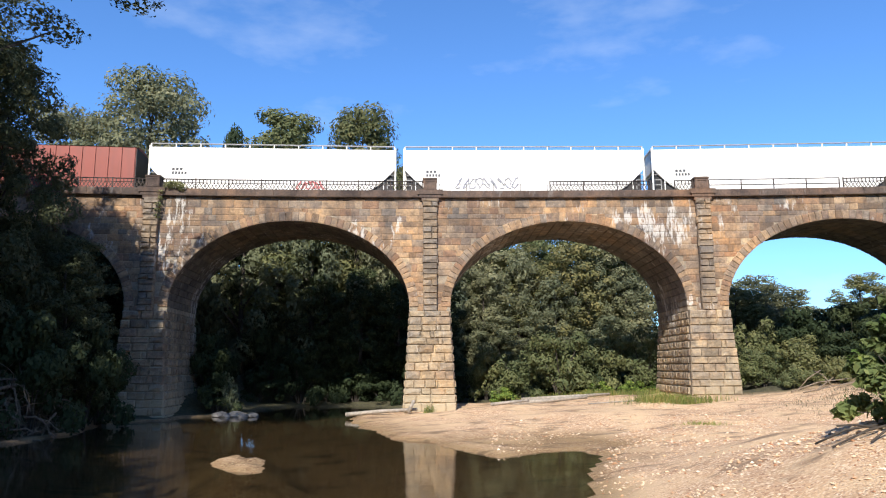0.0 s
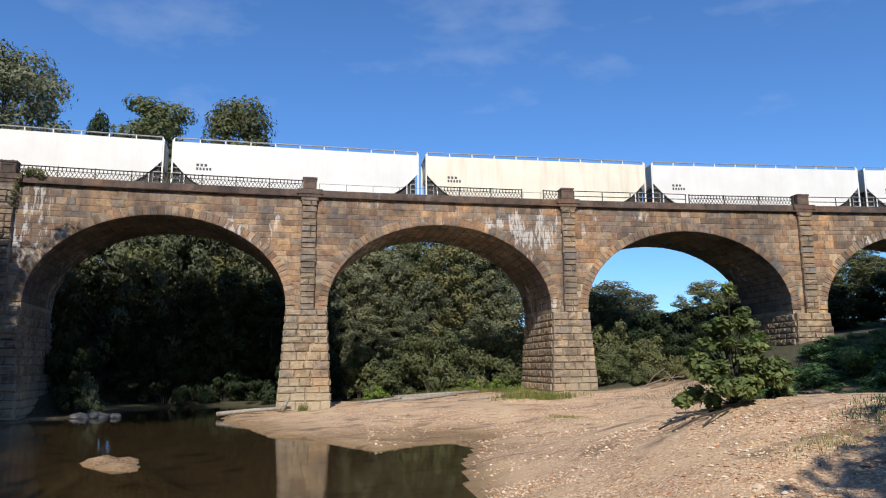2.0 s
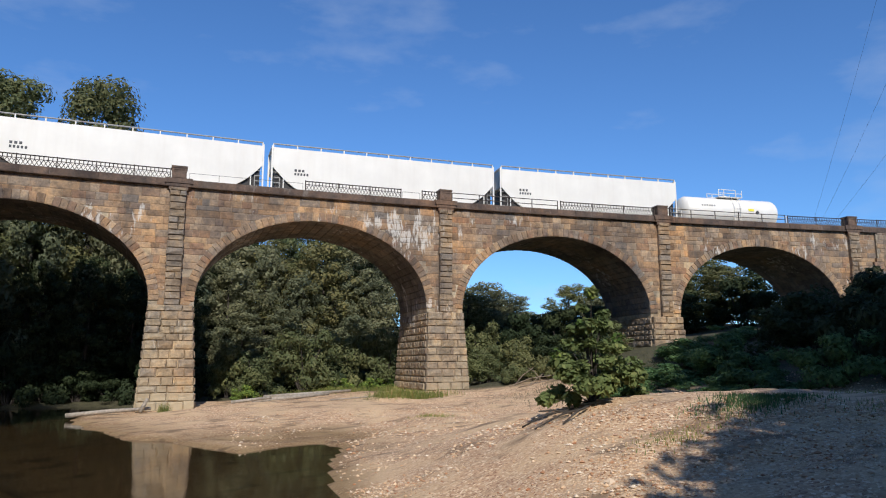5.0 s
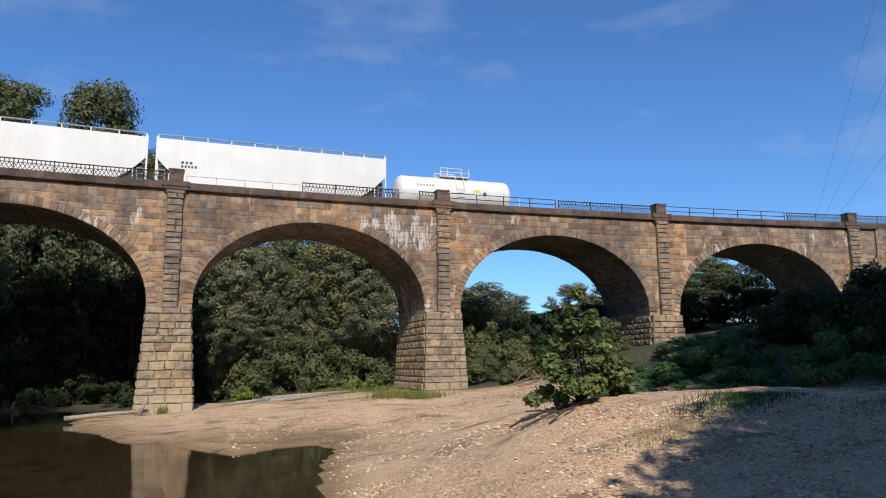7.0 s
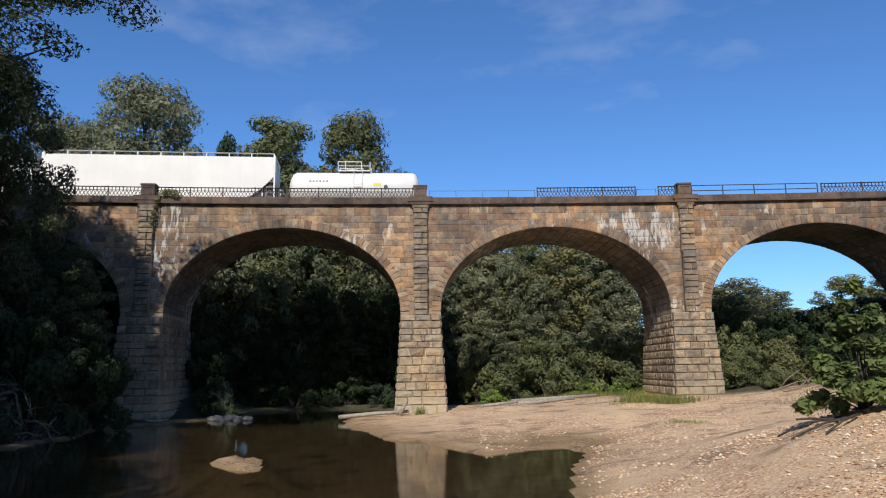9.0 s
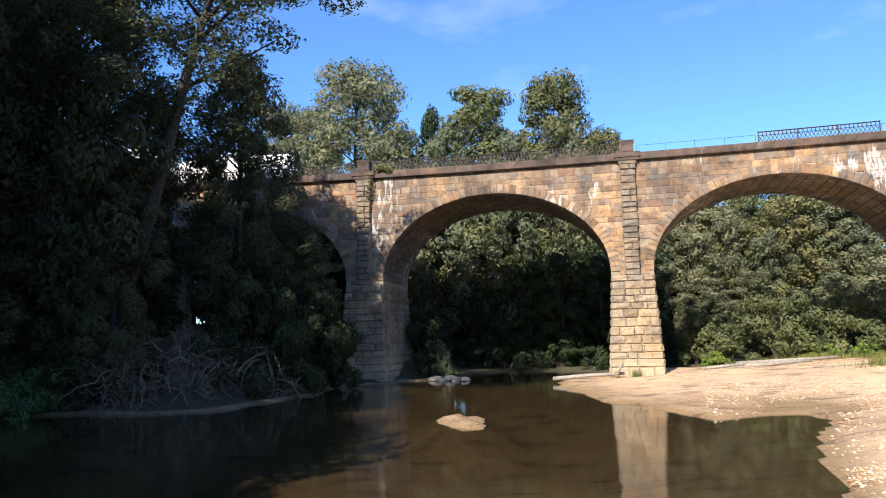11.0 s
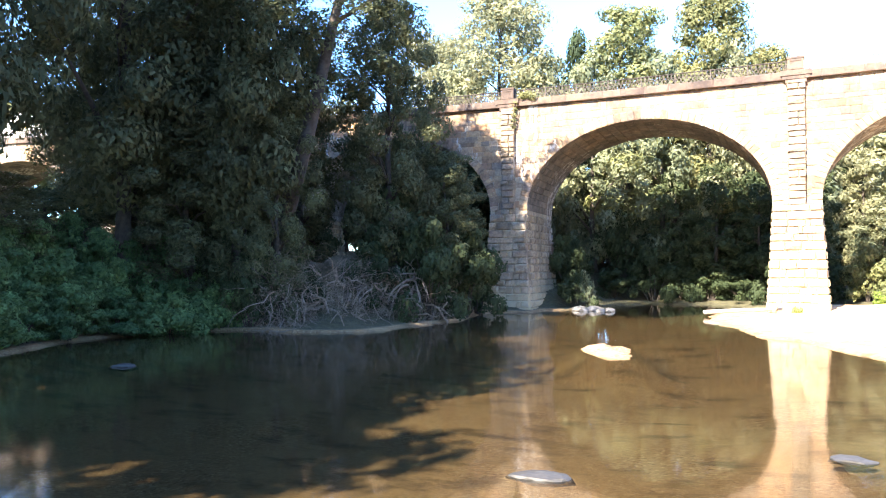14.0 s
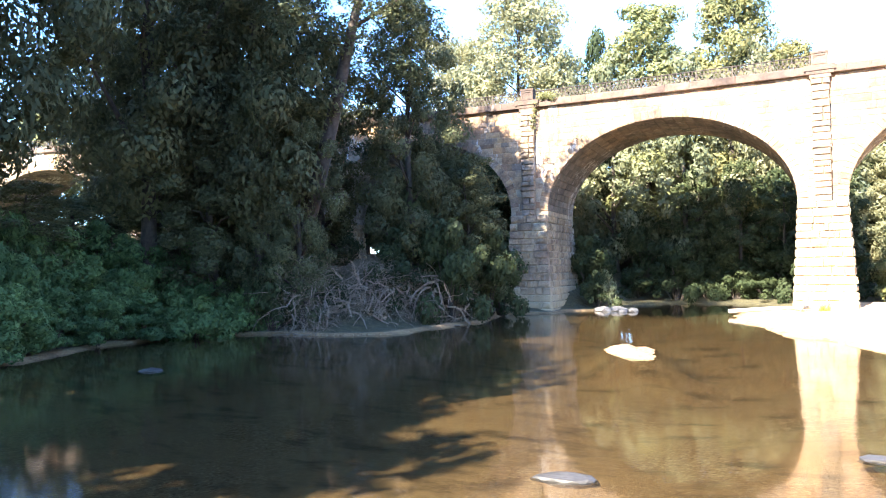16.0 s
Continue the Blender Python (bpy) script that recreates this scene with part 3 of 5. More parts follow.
def build_pier(k):
    s0 = pier_s(k)
    near = k in (1, 2, 3, 4)
    foot = gz(*W(s0, 0.3, 0)[:2])
    foot = min(foot, gz(*W(s0 - 1.9, 0.3, 0)[:2]), gz(*W(s0 + 1.9, 0.3, 0)[:2]), gz(*W(s0, -DEEP, 0)[:2])) - 0.5
    HEAD = 7.62

    def half(z):
        return 1.45 + 0.062 * (HEAD - z)

    def front(z):
        return 0.03 + 0.06 * (HEAD - z)

    bag = Bag()
    q = [W(s0 + sg * (half(z) - 0.035), r, z) for z in (foot, HEAD) for sg, r in ((-1, front(z) - 0.035), (1, front(z) - 0.035), (1, -DEEP - front(z) + 0.1), (-1, -DEEP - front(z) + 0.1))]
    bag.add(q, [(0, 1, 5, 4), (1, 2, 6, 5), (2, 3, 7, 6), (3, 0, 4, 7), (4, 5, 6, 7)])
    bag.box(s0 - 1.5, s0 + 1.5, -DEEP, -0.35, HEAD, SPRING, lambda a, b_, c_: W(a, b_, c_))
    core = under(new("pier", bag.mesh("pier", M_MORTAR)), viaduct)
    jb = Bag()
    z = foot
    odd = 0
    while z < HEAD - 0.05:
        h = min(random.uniform(0.44, 0.66), HEAD - z)
        if HEAD - (z + h) < 0.3:
            h = HEAD - z
        zm = z + h / 2
        hw, fr = half(zm), front(zm)
        if zm > foot + 0.3:
            # front
            cuts = [-hw + random.uniform(-0.05, 0.03), -hw + (1.25 if odd else 0.75) * random.uniform(0.75, 1.2)]
            while cuts[-1] < hw - 1.75:
                cuts.append(cuts[-1] + random.uniform(0.65, 1.35))
            cuts += [hw - (0.7 if odd else 1.15) * random.uniform(0.85, 1.1), hw + random.uniform(-0.03, 0.05)]
            for a, b_ in zip(cuts, cuts[1:]):
                if b_ - a > 0.12:
                    m = at(s0 + (a + b_) / 2, fr + random.uniform(-0.01, 0.09), zm + random.uniform(-0.02, 0.02)) @ Matrix.Translation((0, 0.2, 0)) @ Matrix.Diagonal((b_ - a - 0.02, 0.4, h - 0.018, 1))
                    i = random.randrange(6)
                    if near:
                        ob = new("stone", block_mesh("rough", i, M_PIER_OB))
                        ob.parent, ob.matrix_basis = core, m
                    else:
                        v, f = ROUGH_BLOCKS[i]
                        jb.add([tuple(m @ Vector(p)) for p in v], f)
            # flanks, under the arches
            for sg in (-1, 1):
                r = fr - (0.35 if odd else 0.1)
                while r > -DEEP - fr:
                    w = min(random.uniform(0.38, 0.85), r + DEEP + fr)
                    if w < 0.15:
                        break
                    m = at(s0 + sg * hw, r - w / 2, zm) @ pose(0, 0, 0, 0, 0, 90 * sg) @ Matrix.Translation((0, 0.18, 0)) @ Matrix.Diagonal((w - 0.06, 0.36, h - random.uniform(0.04, 0.1), 1))
                    v, f = ROUGH_BLOCKS[random.randrange(6)]
                    jb.add([tuple(m @ Vector(p)) for p in v], f)
                    r -= w
        z += h
        odd = 1 - odd
    under(tagged(new("pier_masonry", jb.mesh("pier_masonry", M_PIER)), kind="stuff"), viaduct)
    # pilaster of rough blocks from the pier's head to the coping
    pil = Bag()
    pil.box(s0 - 0.47, s0 + 0.52, -0.5, -0.035, HEAD, TOP, lambda a, b_, c_: W(a, b_, c_))
    pil.box(s0 - 1.5, s0 + 1.5, WALL_R - 0.2, WALL_R - 0.02, HEAD - 0.1, SPRING, lambda a, b_, c_: W(a, b_, c_))
    pob = under(new("pilaster", pil.mesh("pilaster", M_MORTAR)), viaduct)
    z = HEAD
    while z < COPE0 - 0.15:
        h = min(random.uniform(0.36, 0.55), COPE0 - 0.1 - z)
        wd = random.uniform(1.02, 1.16)
        cut = random.choice((1, 1, 0.6))
        parts = [(0.03, wd)] if cut == 1 else [(0.03 - wd * 0.2, wd * 0.6), (0.03 + wd * 0.31, wd * 0.38)]
        for off, w in parts:
            m = at(s0 + off, 0.02 + random.uniform(-0.04, 0.07), z + h / 2) @ Matrix.Translation((0, 0.2, 0)) @ Matrix.Diagonal((w - 0.012, 0.4, h - 0.014, 1))
            ob = new("stone", block_mesh("rough", random.randrange(6), M_PIL_OB))
            ob.parent, ob.matrix_basis = pob, m
        z += h
    # corbelled base and capped block on the parapet
    cap = Bag()
    fn = lambda a, b_, c_: W(s0 + a, b_, c_)
    cap.box(-0.92, 0.98, -0.62, 0.16, 16.42, 16.78, fn)
    cap.box(-0.80, 0.86, -0.6, 0.10, 16.18, 16.44, fn)
    cap.box(-0.62, 0.68, -0.6, 0.06, 15.92, 16.2, fn)
    cap.box(-0.48, 0.53, -0.9, 0.0, 16.76, 17.6, fn)
    cap.box(-0.53, 0.58, -0.95, 0.05, 17.58, 17.72, fn)
    blk = under(tagged(new("parapet_block", cap.mesh("parapet_block", M_COPING)), "dark brown capped parapet block"), viaduct)
    # raised border round a sunk panel
    cap = Bag()
    cap.box(-0.44, 0.49, -0.02, 0.04, 17.42, 17.54, fn)
    cap.box(-0.44, 0.49, -0.02, 0.04, 16.84, 16.96, fn)
    cap.box(-0.44, -0.32, -0.02, 0.04, 16.96, 17.42, fn)
    cap.box(0.37, 0.49, -0.02, 0.04, 16.96, 17.42, fn)
    part_mesh("panel_border", cap.mesh("panel_border", M_COPING), blk)


def build_deck():
    lo, hi = pier_s(FIRST) - 60, pier_s(LAST) + 45
    # coping stones along the near edge
    s = lo
    cope = Bag()
    count = 0
    holder, rear = Bag(), Bag()
    for i in range(int((hi - lo) / 5)):
        holder.box(lo + i * 5, lo + i * 5 + 5, -0.9, WALL_R + 0.24, COPE0 + 0.02, COPE1 - 0.05, W)
        rear.box(lo + i * 5, lo + i * 5 + 5, -DEEP - 0.2, -DEEP + 0.5, COPE0 + 0.02, COPE1, W)
    under(new("rear_coping", rear.mesh("rear_coping", M_COPING)), viaduct)
    hold = under(new("coping", holder.mesh("coping", M_COPING)), viaduct)
    while s < hi:
        w = random.uniform(1.1, 1.9)
        m = at(s + w / 2, WALL_R + 0.30 + random.uniform(-0.012, 0.012), (COPE0 + COPE1) / 2) @ Matrix.Translation((0, 0.11, 0)) @ Matrix.Diagonal((w - 0.008, 0.22, COPE1 - COPE0 - 0.01, 1))
        j = random.randrange(6)
        if -30 < s < 66:
            ob = new("coping_stone", block_mesh("flat", j, M_COPING_OB))
            ob.parent, ob.matrix_basis = hold, m
        else:
            v, f = BLOCKS[j]
            cope.add([tuple(m @ Vector(p)) for p in v], f)
        s += w
    under(tagged(new("coping_masonry", cope.mesh("coping_masonry", M_COPING)), kind="stuff"), viaduct)
    bal = Bag()
    for i in range(int((hi - lo) / 5)):
        a = lo + i * 5
        bal.box(a, a + 5, -DEEP + 0.3, -0.7, 15.5, 15.82, W)
    tagged(new("track_bed", bal.mesh("track_bed", M_BALLAST)), "grey ballast of the track on the viaduct", "track", kind="structure")
    # abutment beyond the last pier, with its second pilaster; embankment on the other side
    ab = Bag()
    a0 = pier_s(LAST)
    for i in range(9):
        ab.box(a0 + i * 5, a0 + i * 5 + 5, -DEEP, WALL_R, 2.0, TOP, W)
    ab.box(a0 + 2.55, a0 + 9.0, -2, -0.05, 2.0, TOP - 0.1, W)
    abut = under(new("abutment", ab.mesh("abutment", M_MORTAR)), viaduct)
    sb = Bag()
    z = 2.2
    while z < TOP - 0.1:
        h = min(random.uniform(0.38, 0.52), TOP - z)
        s = a0 + 0.5
        while s < a0 + 40:
            w = random.uniform(0.5, 1.3)
            r = -0.03 if a0 + 2.55 < s + w / 2 < a0 + 9 else WALL_R
            m = at(s + w / 2, r + random.uniform(0, 0.04), z + h / 2) @ Matrix.Translation((0, 0.12, 0)) @ Matrix.Diagonal((w - 0.02, 0.24, h - 0.02, 1))
            v, f = BLOCKS[random.randrange(6)]
            sb.add([tuple(m @ Vector(p)) for p in v], f)
            s += w
        z += h
    under(tagged(new("abutment_masonry", sb.mesh("abutment_masonry", M_WALL)), kind="stuff"), viaduct)
    em = Bag()
    a1 = pier_s(FIRST)
    for i in range(12):
        em.box(a1 - i * 5 - 5, a1 - i * 5, -DEEP, WALL_R, 1.0, TOP, W)
    under(new("approach_wall", em.mesh("approach_wall", M_WALL)), viaduct)


for k in range(FIRST, LAST):
    build_bay(k)
for k in range(FIRST, LAST + 1):
    build_pier(k)
build_deck()

# ---- railings on the coping ----
def lattice_railing(a, b):
    top = new("iron_railing")
    top.matrix_world = at((a + b) / 2, -0.4, COPE1)
    inv = at((a + b) / 2, -0.4, COPE1).inverted()
    fn = lambda s, r, z: tuple(inv @ Vector(W(s, -0.4 + r, COPE1 + z)))

    def run(name, z0, z1, t=0.025):
        bag = Bag()
        n = max(1, int((b - a) / 3))
        bag.tube([fn(a + (b - a) * i / n, 0, (z0 + z1) / 2) for i in range(n + 1)], [(z1 - z0) * 0.72] * (n + 1), 4)
        part_mesh(name, bag.mesh(name, M_IRON), top)
    run("top_rail", 0.76, 0.82)
    run("middle_rail", 0.52, 0.555, 0.02)
    run("bottom_rail", 0.05, 0.09, 0.02)
    bag = Bag()
    n = max(2, int(round((b - a) / 0.27)))
    w = (b - a) / n
    for i in range(n):
        s = a + i * w
        bag.box(s - 0.03, s + 0.03, -0.015, 0.015, 0.54, 0.77, fn)
        for d0, d1 in ((0.0, 1.0), (1.0, 0.0)):
            vs = [fn(s + w * d0 - 0.02, 0.012, 0.08), fn(s + w * d0 + 0.03, 0.012, 0.08), fn(s + w * d1 + 0.03, 0.012, 0.53), fn(s + w * d1 - 0.02, 0.012, 0.53)]
            vs += [fn(s + w * d0 - 0.02, -0.012, 0.08), fn(s + w * d0 + 0.03, -0.012, 0.08), fn(s + w * d1 + 0.03, -0.012, 0.53), fn(s + w * d1 - 0.02, -0.012, 0.53)]
            bag.add(vs, [(0, 1, 2, 3), (7, 6, 5, 4), (0, 4, 5, 1), (1, 5, 6, 2), (2, 6, 7, 3), (3, 7, 4, 0)])
    tagged(part_mesh("lattice", bag.mesh("lattice", M_IRON), top), kind="stuff")
    n = max(1, int((b - a) / 2.4))
    pb = Bag()
    pb.box(-0.035, 0.035, -0.035, 0.035, -0.01, 0.86)
    pm = pb.mesh("railing_post", M_IRON)
    for i in range(n + 1):
        s = a + (b - a) * i / n
        part_mesh("post", pm, top, m=inv @ at(s, -0.4, COPE1))
    tagged(top, "rusted ornamental cast-iron lattice railing on the coping", "railing", "railings on the viaduct")


def pipe_railing(a, b, rails=(0.42, 0.84), step=2.4, thick=0.035):
    top = new("pipe_railing")
    base = at((a + b) / 2, -0.4, COPE1)
    top.matrix_world = base
    inv = base.inverted()
    for z in rails:
        bag = Bag()
        n = max(2, int((b - a) / 2))
        bag.tube([inv @ Vector(W(a + (b - a) * i / n, -0.4, COPE1 + z)) for i in range(n + 1)], [thick] * (n + 1))
        part_mesh("rail", bag.mesh("rail", M_IRON), top)
    pb = Bag()
    pb.tube([(0, 0, -0.01), (0, 0, max(rails) + 0.02)], [thick * 1.2] * 2)
    pm = pb.mesh("pipe_post", M_IRON)
    n = max(1, int(round((b - a) / step)))
    for i in range(n + 1):
        part_mesh("post", pm, top, m=inv @ at(a + (b - a) * i / n, -0.4, COPE1))
    tagged(top, "plain dark steel pipe railing on the coping", "railing", "railings on the viaduct")


for k in range(FIRST, 2):
    lattice_railing(pier_s(k) + 0.62, pier_s(k + 1) - 0.56)
pipe_railing(0.75, 9.0, (0.6,), 2.0, 0.014)
lattice_railing(9.2, 16.9)
pipe_railing(17.0, 18.5, (0.6,), 1.5, 0.014)
lattice_railing(18.7, 20.05)
pipe_railing(21.3, 31.0)
lattice_railing(31.3, 40.6)
pipe_railing(41.9, 54.6)
lattice_railing(54.9, 61.2)
lattice_railing(62.5, 80.0)

# ---- track and train ----
TRACK_R, RAIL_Z = -3.7, 15.98
for off in (-0.72, 0.72):
    bag = Bag()
    for i in range(60):
        a = pier_s(FIRST) - 60 + i * 5
        bag.box(a, a + 5, TRACK_R + off - 0.035, TRACK_R + off + 0.035, 15.81, RAIL_Z, W)
    tagged(new("rail", bag.mesh("rail", M_RAIL)), "worn steel rail of the track", "rail", "rails of the track")


def wheel_mesh():
    bag = Bag()
    n = 20
    for y, r in ((-0.07, 0.42), (0.02, 0.42), (0.02, 0.45), (0.06, 0.45)):
        bag.v.extend([(r * math.cos(2 * math.pi * i / n), y, 0.42 + r * math.sin(2 * math.pi * i / n)) for i in range(n)])
    for k in range(3):
        for i in range(n):
            j = (i + 1) % n
            bag.f.append((k * n + i, k * n + j, (k + 1) * n + j, (k + 1) * n + i))
    bag.f.append(tuple(range(n)))
    bag.f.append(tuple(range(4 * n - 1, 3 * n - 1, -1)))
    return bag.mesh("wheel", M_STEEL)


WHEEL = wheel_mesh()
_b = Bag()
for _y in (-0.98, 0.98):
    _b.box(-1.25, 1.25, _y - 0.09, _y + 0.09, 0.38, 0.62)
    _b.box(-0.5, 0.5, _y - 0.1, _y + 0.1, 0.3, 0.8)
_b.box(-0.25, 0.25, -0.98, 0.98, 0.45, 0.75)
BOGIE = _b.mesh("bogie", M_STEEL)


def add_bogies(car, half):
    for sx in (-1, 1):
        bg = part_mesh("bogie", BOGIE, car, "dark cast steel bogie", Matrix.Translation((sx * half, 0, 0)))
        for wx in (-0.89, 0.89):
            for sy in (-1, 1):
                part_mesh("wheel", WHEEL, bg, m=pose(wx, sy * 0.75, 0, 0, 0, 0 if sy > 0 else 180))


def side_text_bars(car, x, z, y, rows=((0.9, 0.2), (1.2, 0.2)), material=None):
    for i, (w, h) in enumerate(rows):
        n = max(3, int(w / 0.24))
        for j in range(n):
            bag = Bag()
            q = w / n
            bag.box(x + j * q, x + j * q + q * 0.62, y - 0.008, y, z - i * 0.3 - h, z - i * 0.3)
            part_mesh("stencil_mark", bag.mesh("stencil_mark", material or M_LETTER), car)


def hopper_mesh(L, paint):
    """Body side: the ends are cut away below in a slope."""
    e = L / 2 - 0.35
    prof = [(-e, 4.62), (e, 4.62), (e, 3.0), (e - 0.25, 2.72), (e - 0.7, 2.25), (e - 1.25, 1.75), (e - 1.75, 1.42), (e - 2.1, 1.25),
            (-e + 2.1, 1.25), (-e + 1.75, 1.42), (-e + 1.25, 1.75), (-e + 0.7, 2.25), (-e + 0.25, 2.72), (-e, 3.0)]
    v, f = [], []
    n = len(prof)
    for y in (-1.52, 1.52):
        v += [(x, y, z) for x, z in prof]
    v += [(x, y, 4.86) for y in (-0.75, 0.75) for x in (-e, e)]
    f += [tuple(range(n))[::-1], tuple(range(n, 2 * n))]
    for i in range(1, n):
        j = (i + 1) % n
        f.append((i, j, n + j, n + i))
    k = 2 * n
    f += [(0, 1, k + 1, k), (n, k + 2, k + 3, n + 1), (k, k + 1, k + 3, k + 2), (0, k, k + 2, n), (1, n + 1, k + 3, k + 1)]
    return mesh_of("hopper_body", v, f, paint)


def build_hopper(L, paint, label):
    car = new("hopper_car")
    e = L / 2 - 0.35
    part_mesh("body", hopper_mesh(L, paint), car)
    bag = Bag()
    for sy in (-1, 1):
        bag.box(-L / 2 + 0.2, L / 2 - 0.2, sy * 1.5 - 0.06, sy * 1.5 + 0.06, 0.98, 1.27)
    part_mesh("side_sill", bag.mesh("side_sill", paint), car)
    # platforms at both ends, their dark steel standing for shadow below the slope
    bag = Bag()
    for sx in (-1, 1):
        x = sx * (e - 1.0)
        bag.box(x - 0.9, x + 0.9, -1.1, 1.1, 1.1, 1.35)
    part_mesh("end_platform", bag.mesh("end_platform", M_STEEL), car, "end platform, darkened for the shadow at the car's end")
    # dark wedges fill the cut-away ends in place of shade
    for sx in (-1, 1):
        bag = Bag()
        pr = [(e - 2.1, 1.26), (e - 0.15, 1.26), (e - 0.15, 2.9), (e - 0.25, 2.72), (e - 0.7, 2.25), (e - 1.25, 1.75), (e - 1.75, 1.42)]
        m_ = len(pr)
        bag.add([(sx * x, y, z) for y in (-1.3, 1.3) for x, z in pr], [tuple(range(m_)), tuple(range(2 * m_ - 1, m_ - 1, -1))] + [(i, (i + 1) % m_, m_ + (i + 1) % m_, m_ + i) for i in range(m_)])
        part_mesh("end_shade_block", bag.mesh("end_shade_block", M_STEEL), car, "dark filler standing for shade in the hopper's end")
    for sx in (-1, 1):
        bag = Bag()
        for sy in (-1, 1):
            bag.box(sx * (L / 2 - 0.28) - 0.06, sx * (L / 2 - 0.28) + 0.06, sy * 1.46 - 0.05, sy * 1.46 + 0.05, 0.95, 4.75)
            bag.box(sx * (e - 0.85) - 0.04, sx * (e - 0.85) + 0.04, sy * 1.46 - 0.04, sy * 1.46 + 0.04, 1.2, 2.3)
        bag.box(sx * (L / 2 - 0.28) - 0.05, sx * (L / 2 - 0.28) + 0.05, -1.46, 1.46, 4.66, 4.78)
        part_mesh("end_frame", bag.mesh("end_frame", paint), car)
        lad = Bag()
        for i in range(7):
            z = 1.3 + i * 0.42
            lad.box(sx * (L / 2 - 0.62) - 0.3, sx * (L / 2 - 0.62) + 0.3, -1.5, -1.46, z, z + 0.045)
        lad.box(sx * (L / 2 - 0.9) - 0.03, sx * (L / 2 - 0.9) + 0.03, -1.5, -1.45, 1.2, 2.2)
        part_mesh("ladder", lad.mesh("ladder", M_GREYSTEEL), car)
    # roof walk on short posts along both roof edges
    walkb = Bag()
    for sy in (-1, 1):
        walkb.box(-e, e, sy * 1.42 - 0.1, sy * 1.42 + 0.1, 4.9, 4.95)
    part_mesh("roof_walk", walkb.mesh("roof_walk", M_GREYSTEEL), car, "grey roof walkway")
    pb = Bag()
    pb.box(-0.04, 0.04, -0.05, 0.05, 4.6, 4.91)
    pm = pb.mesh("roof_post", paint)
    for i in range(11):
        for sy in (-1, 1):
            part_mesh("roof_post", pm, car, m=Matrix.Translation((-e + 2 * e * i / 10, sy * 1.45, 0)))
    for x in (-L / 4, 0, L / 4):
        chute = Bag()
        chute.add([(x - 1.6, -1.2, 1.26), (x + 1.6, -1.2, 1.26), (x + 1.6, 1.2, 1.26), (x - 1.6, 1.2, 1.26), (x - 0.35, -0.5, 0.35), (x + 0.35, -0.5, 0.35), (x + 0.35, 0.5, 0.35), (x - 0.35, 0.5, 0.35)],
                  [(0, 1, 5, 4), (1, 2, 6, 5), (2, 3, 7, 6), (3, 0, 4, 7), (4, 5, 6, 7)])
        part_mesh("discharge_chute", chute.mesh("discharge_chute", paint), car)
    add_bogies(car, L / 2 - 2.6)
    side_text_bars(car, -e + 1.7, 2.95, -1.522)
    tagged(car, label, "train car", "cars of the freight train")
    return car


def scrawl(car, name, material, strokes, x, z, size, thick):
    bag = Bag()
    for st in strokes:
        bag.tube([(x + a * size, -1.525, z + b * size) for a, b in st], [thick] * len(st), 5)
    part_mesh(name, bag.mesh(name, material), car, "faded spray-painted scrawl")


def wavy(seed, n, w, h):
    rg = random.Random(seed)
    out = []
    for i in range(n):
        x = w * i / n
        out.append([(x + 0.5 * w / n * math.sin(t * 1.1 + i), h * (0.5 + 0.45 * math.sin(t * 0.9 + rg.random() * 0.6 + i * 1.7))) for t in range(7)])
    return out


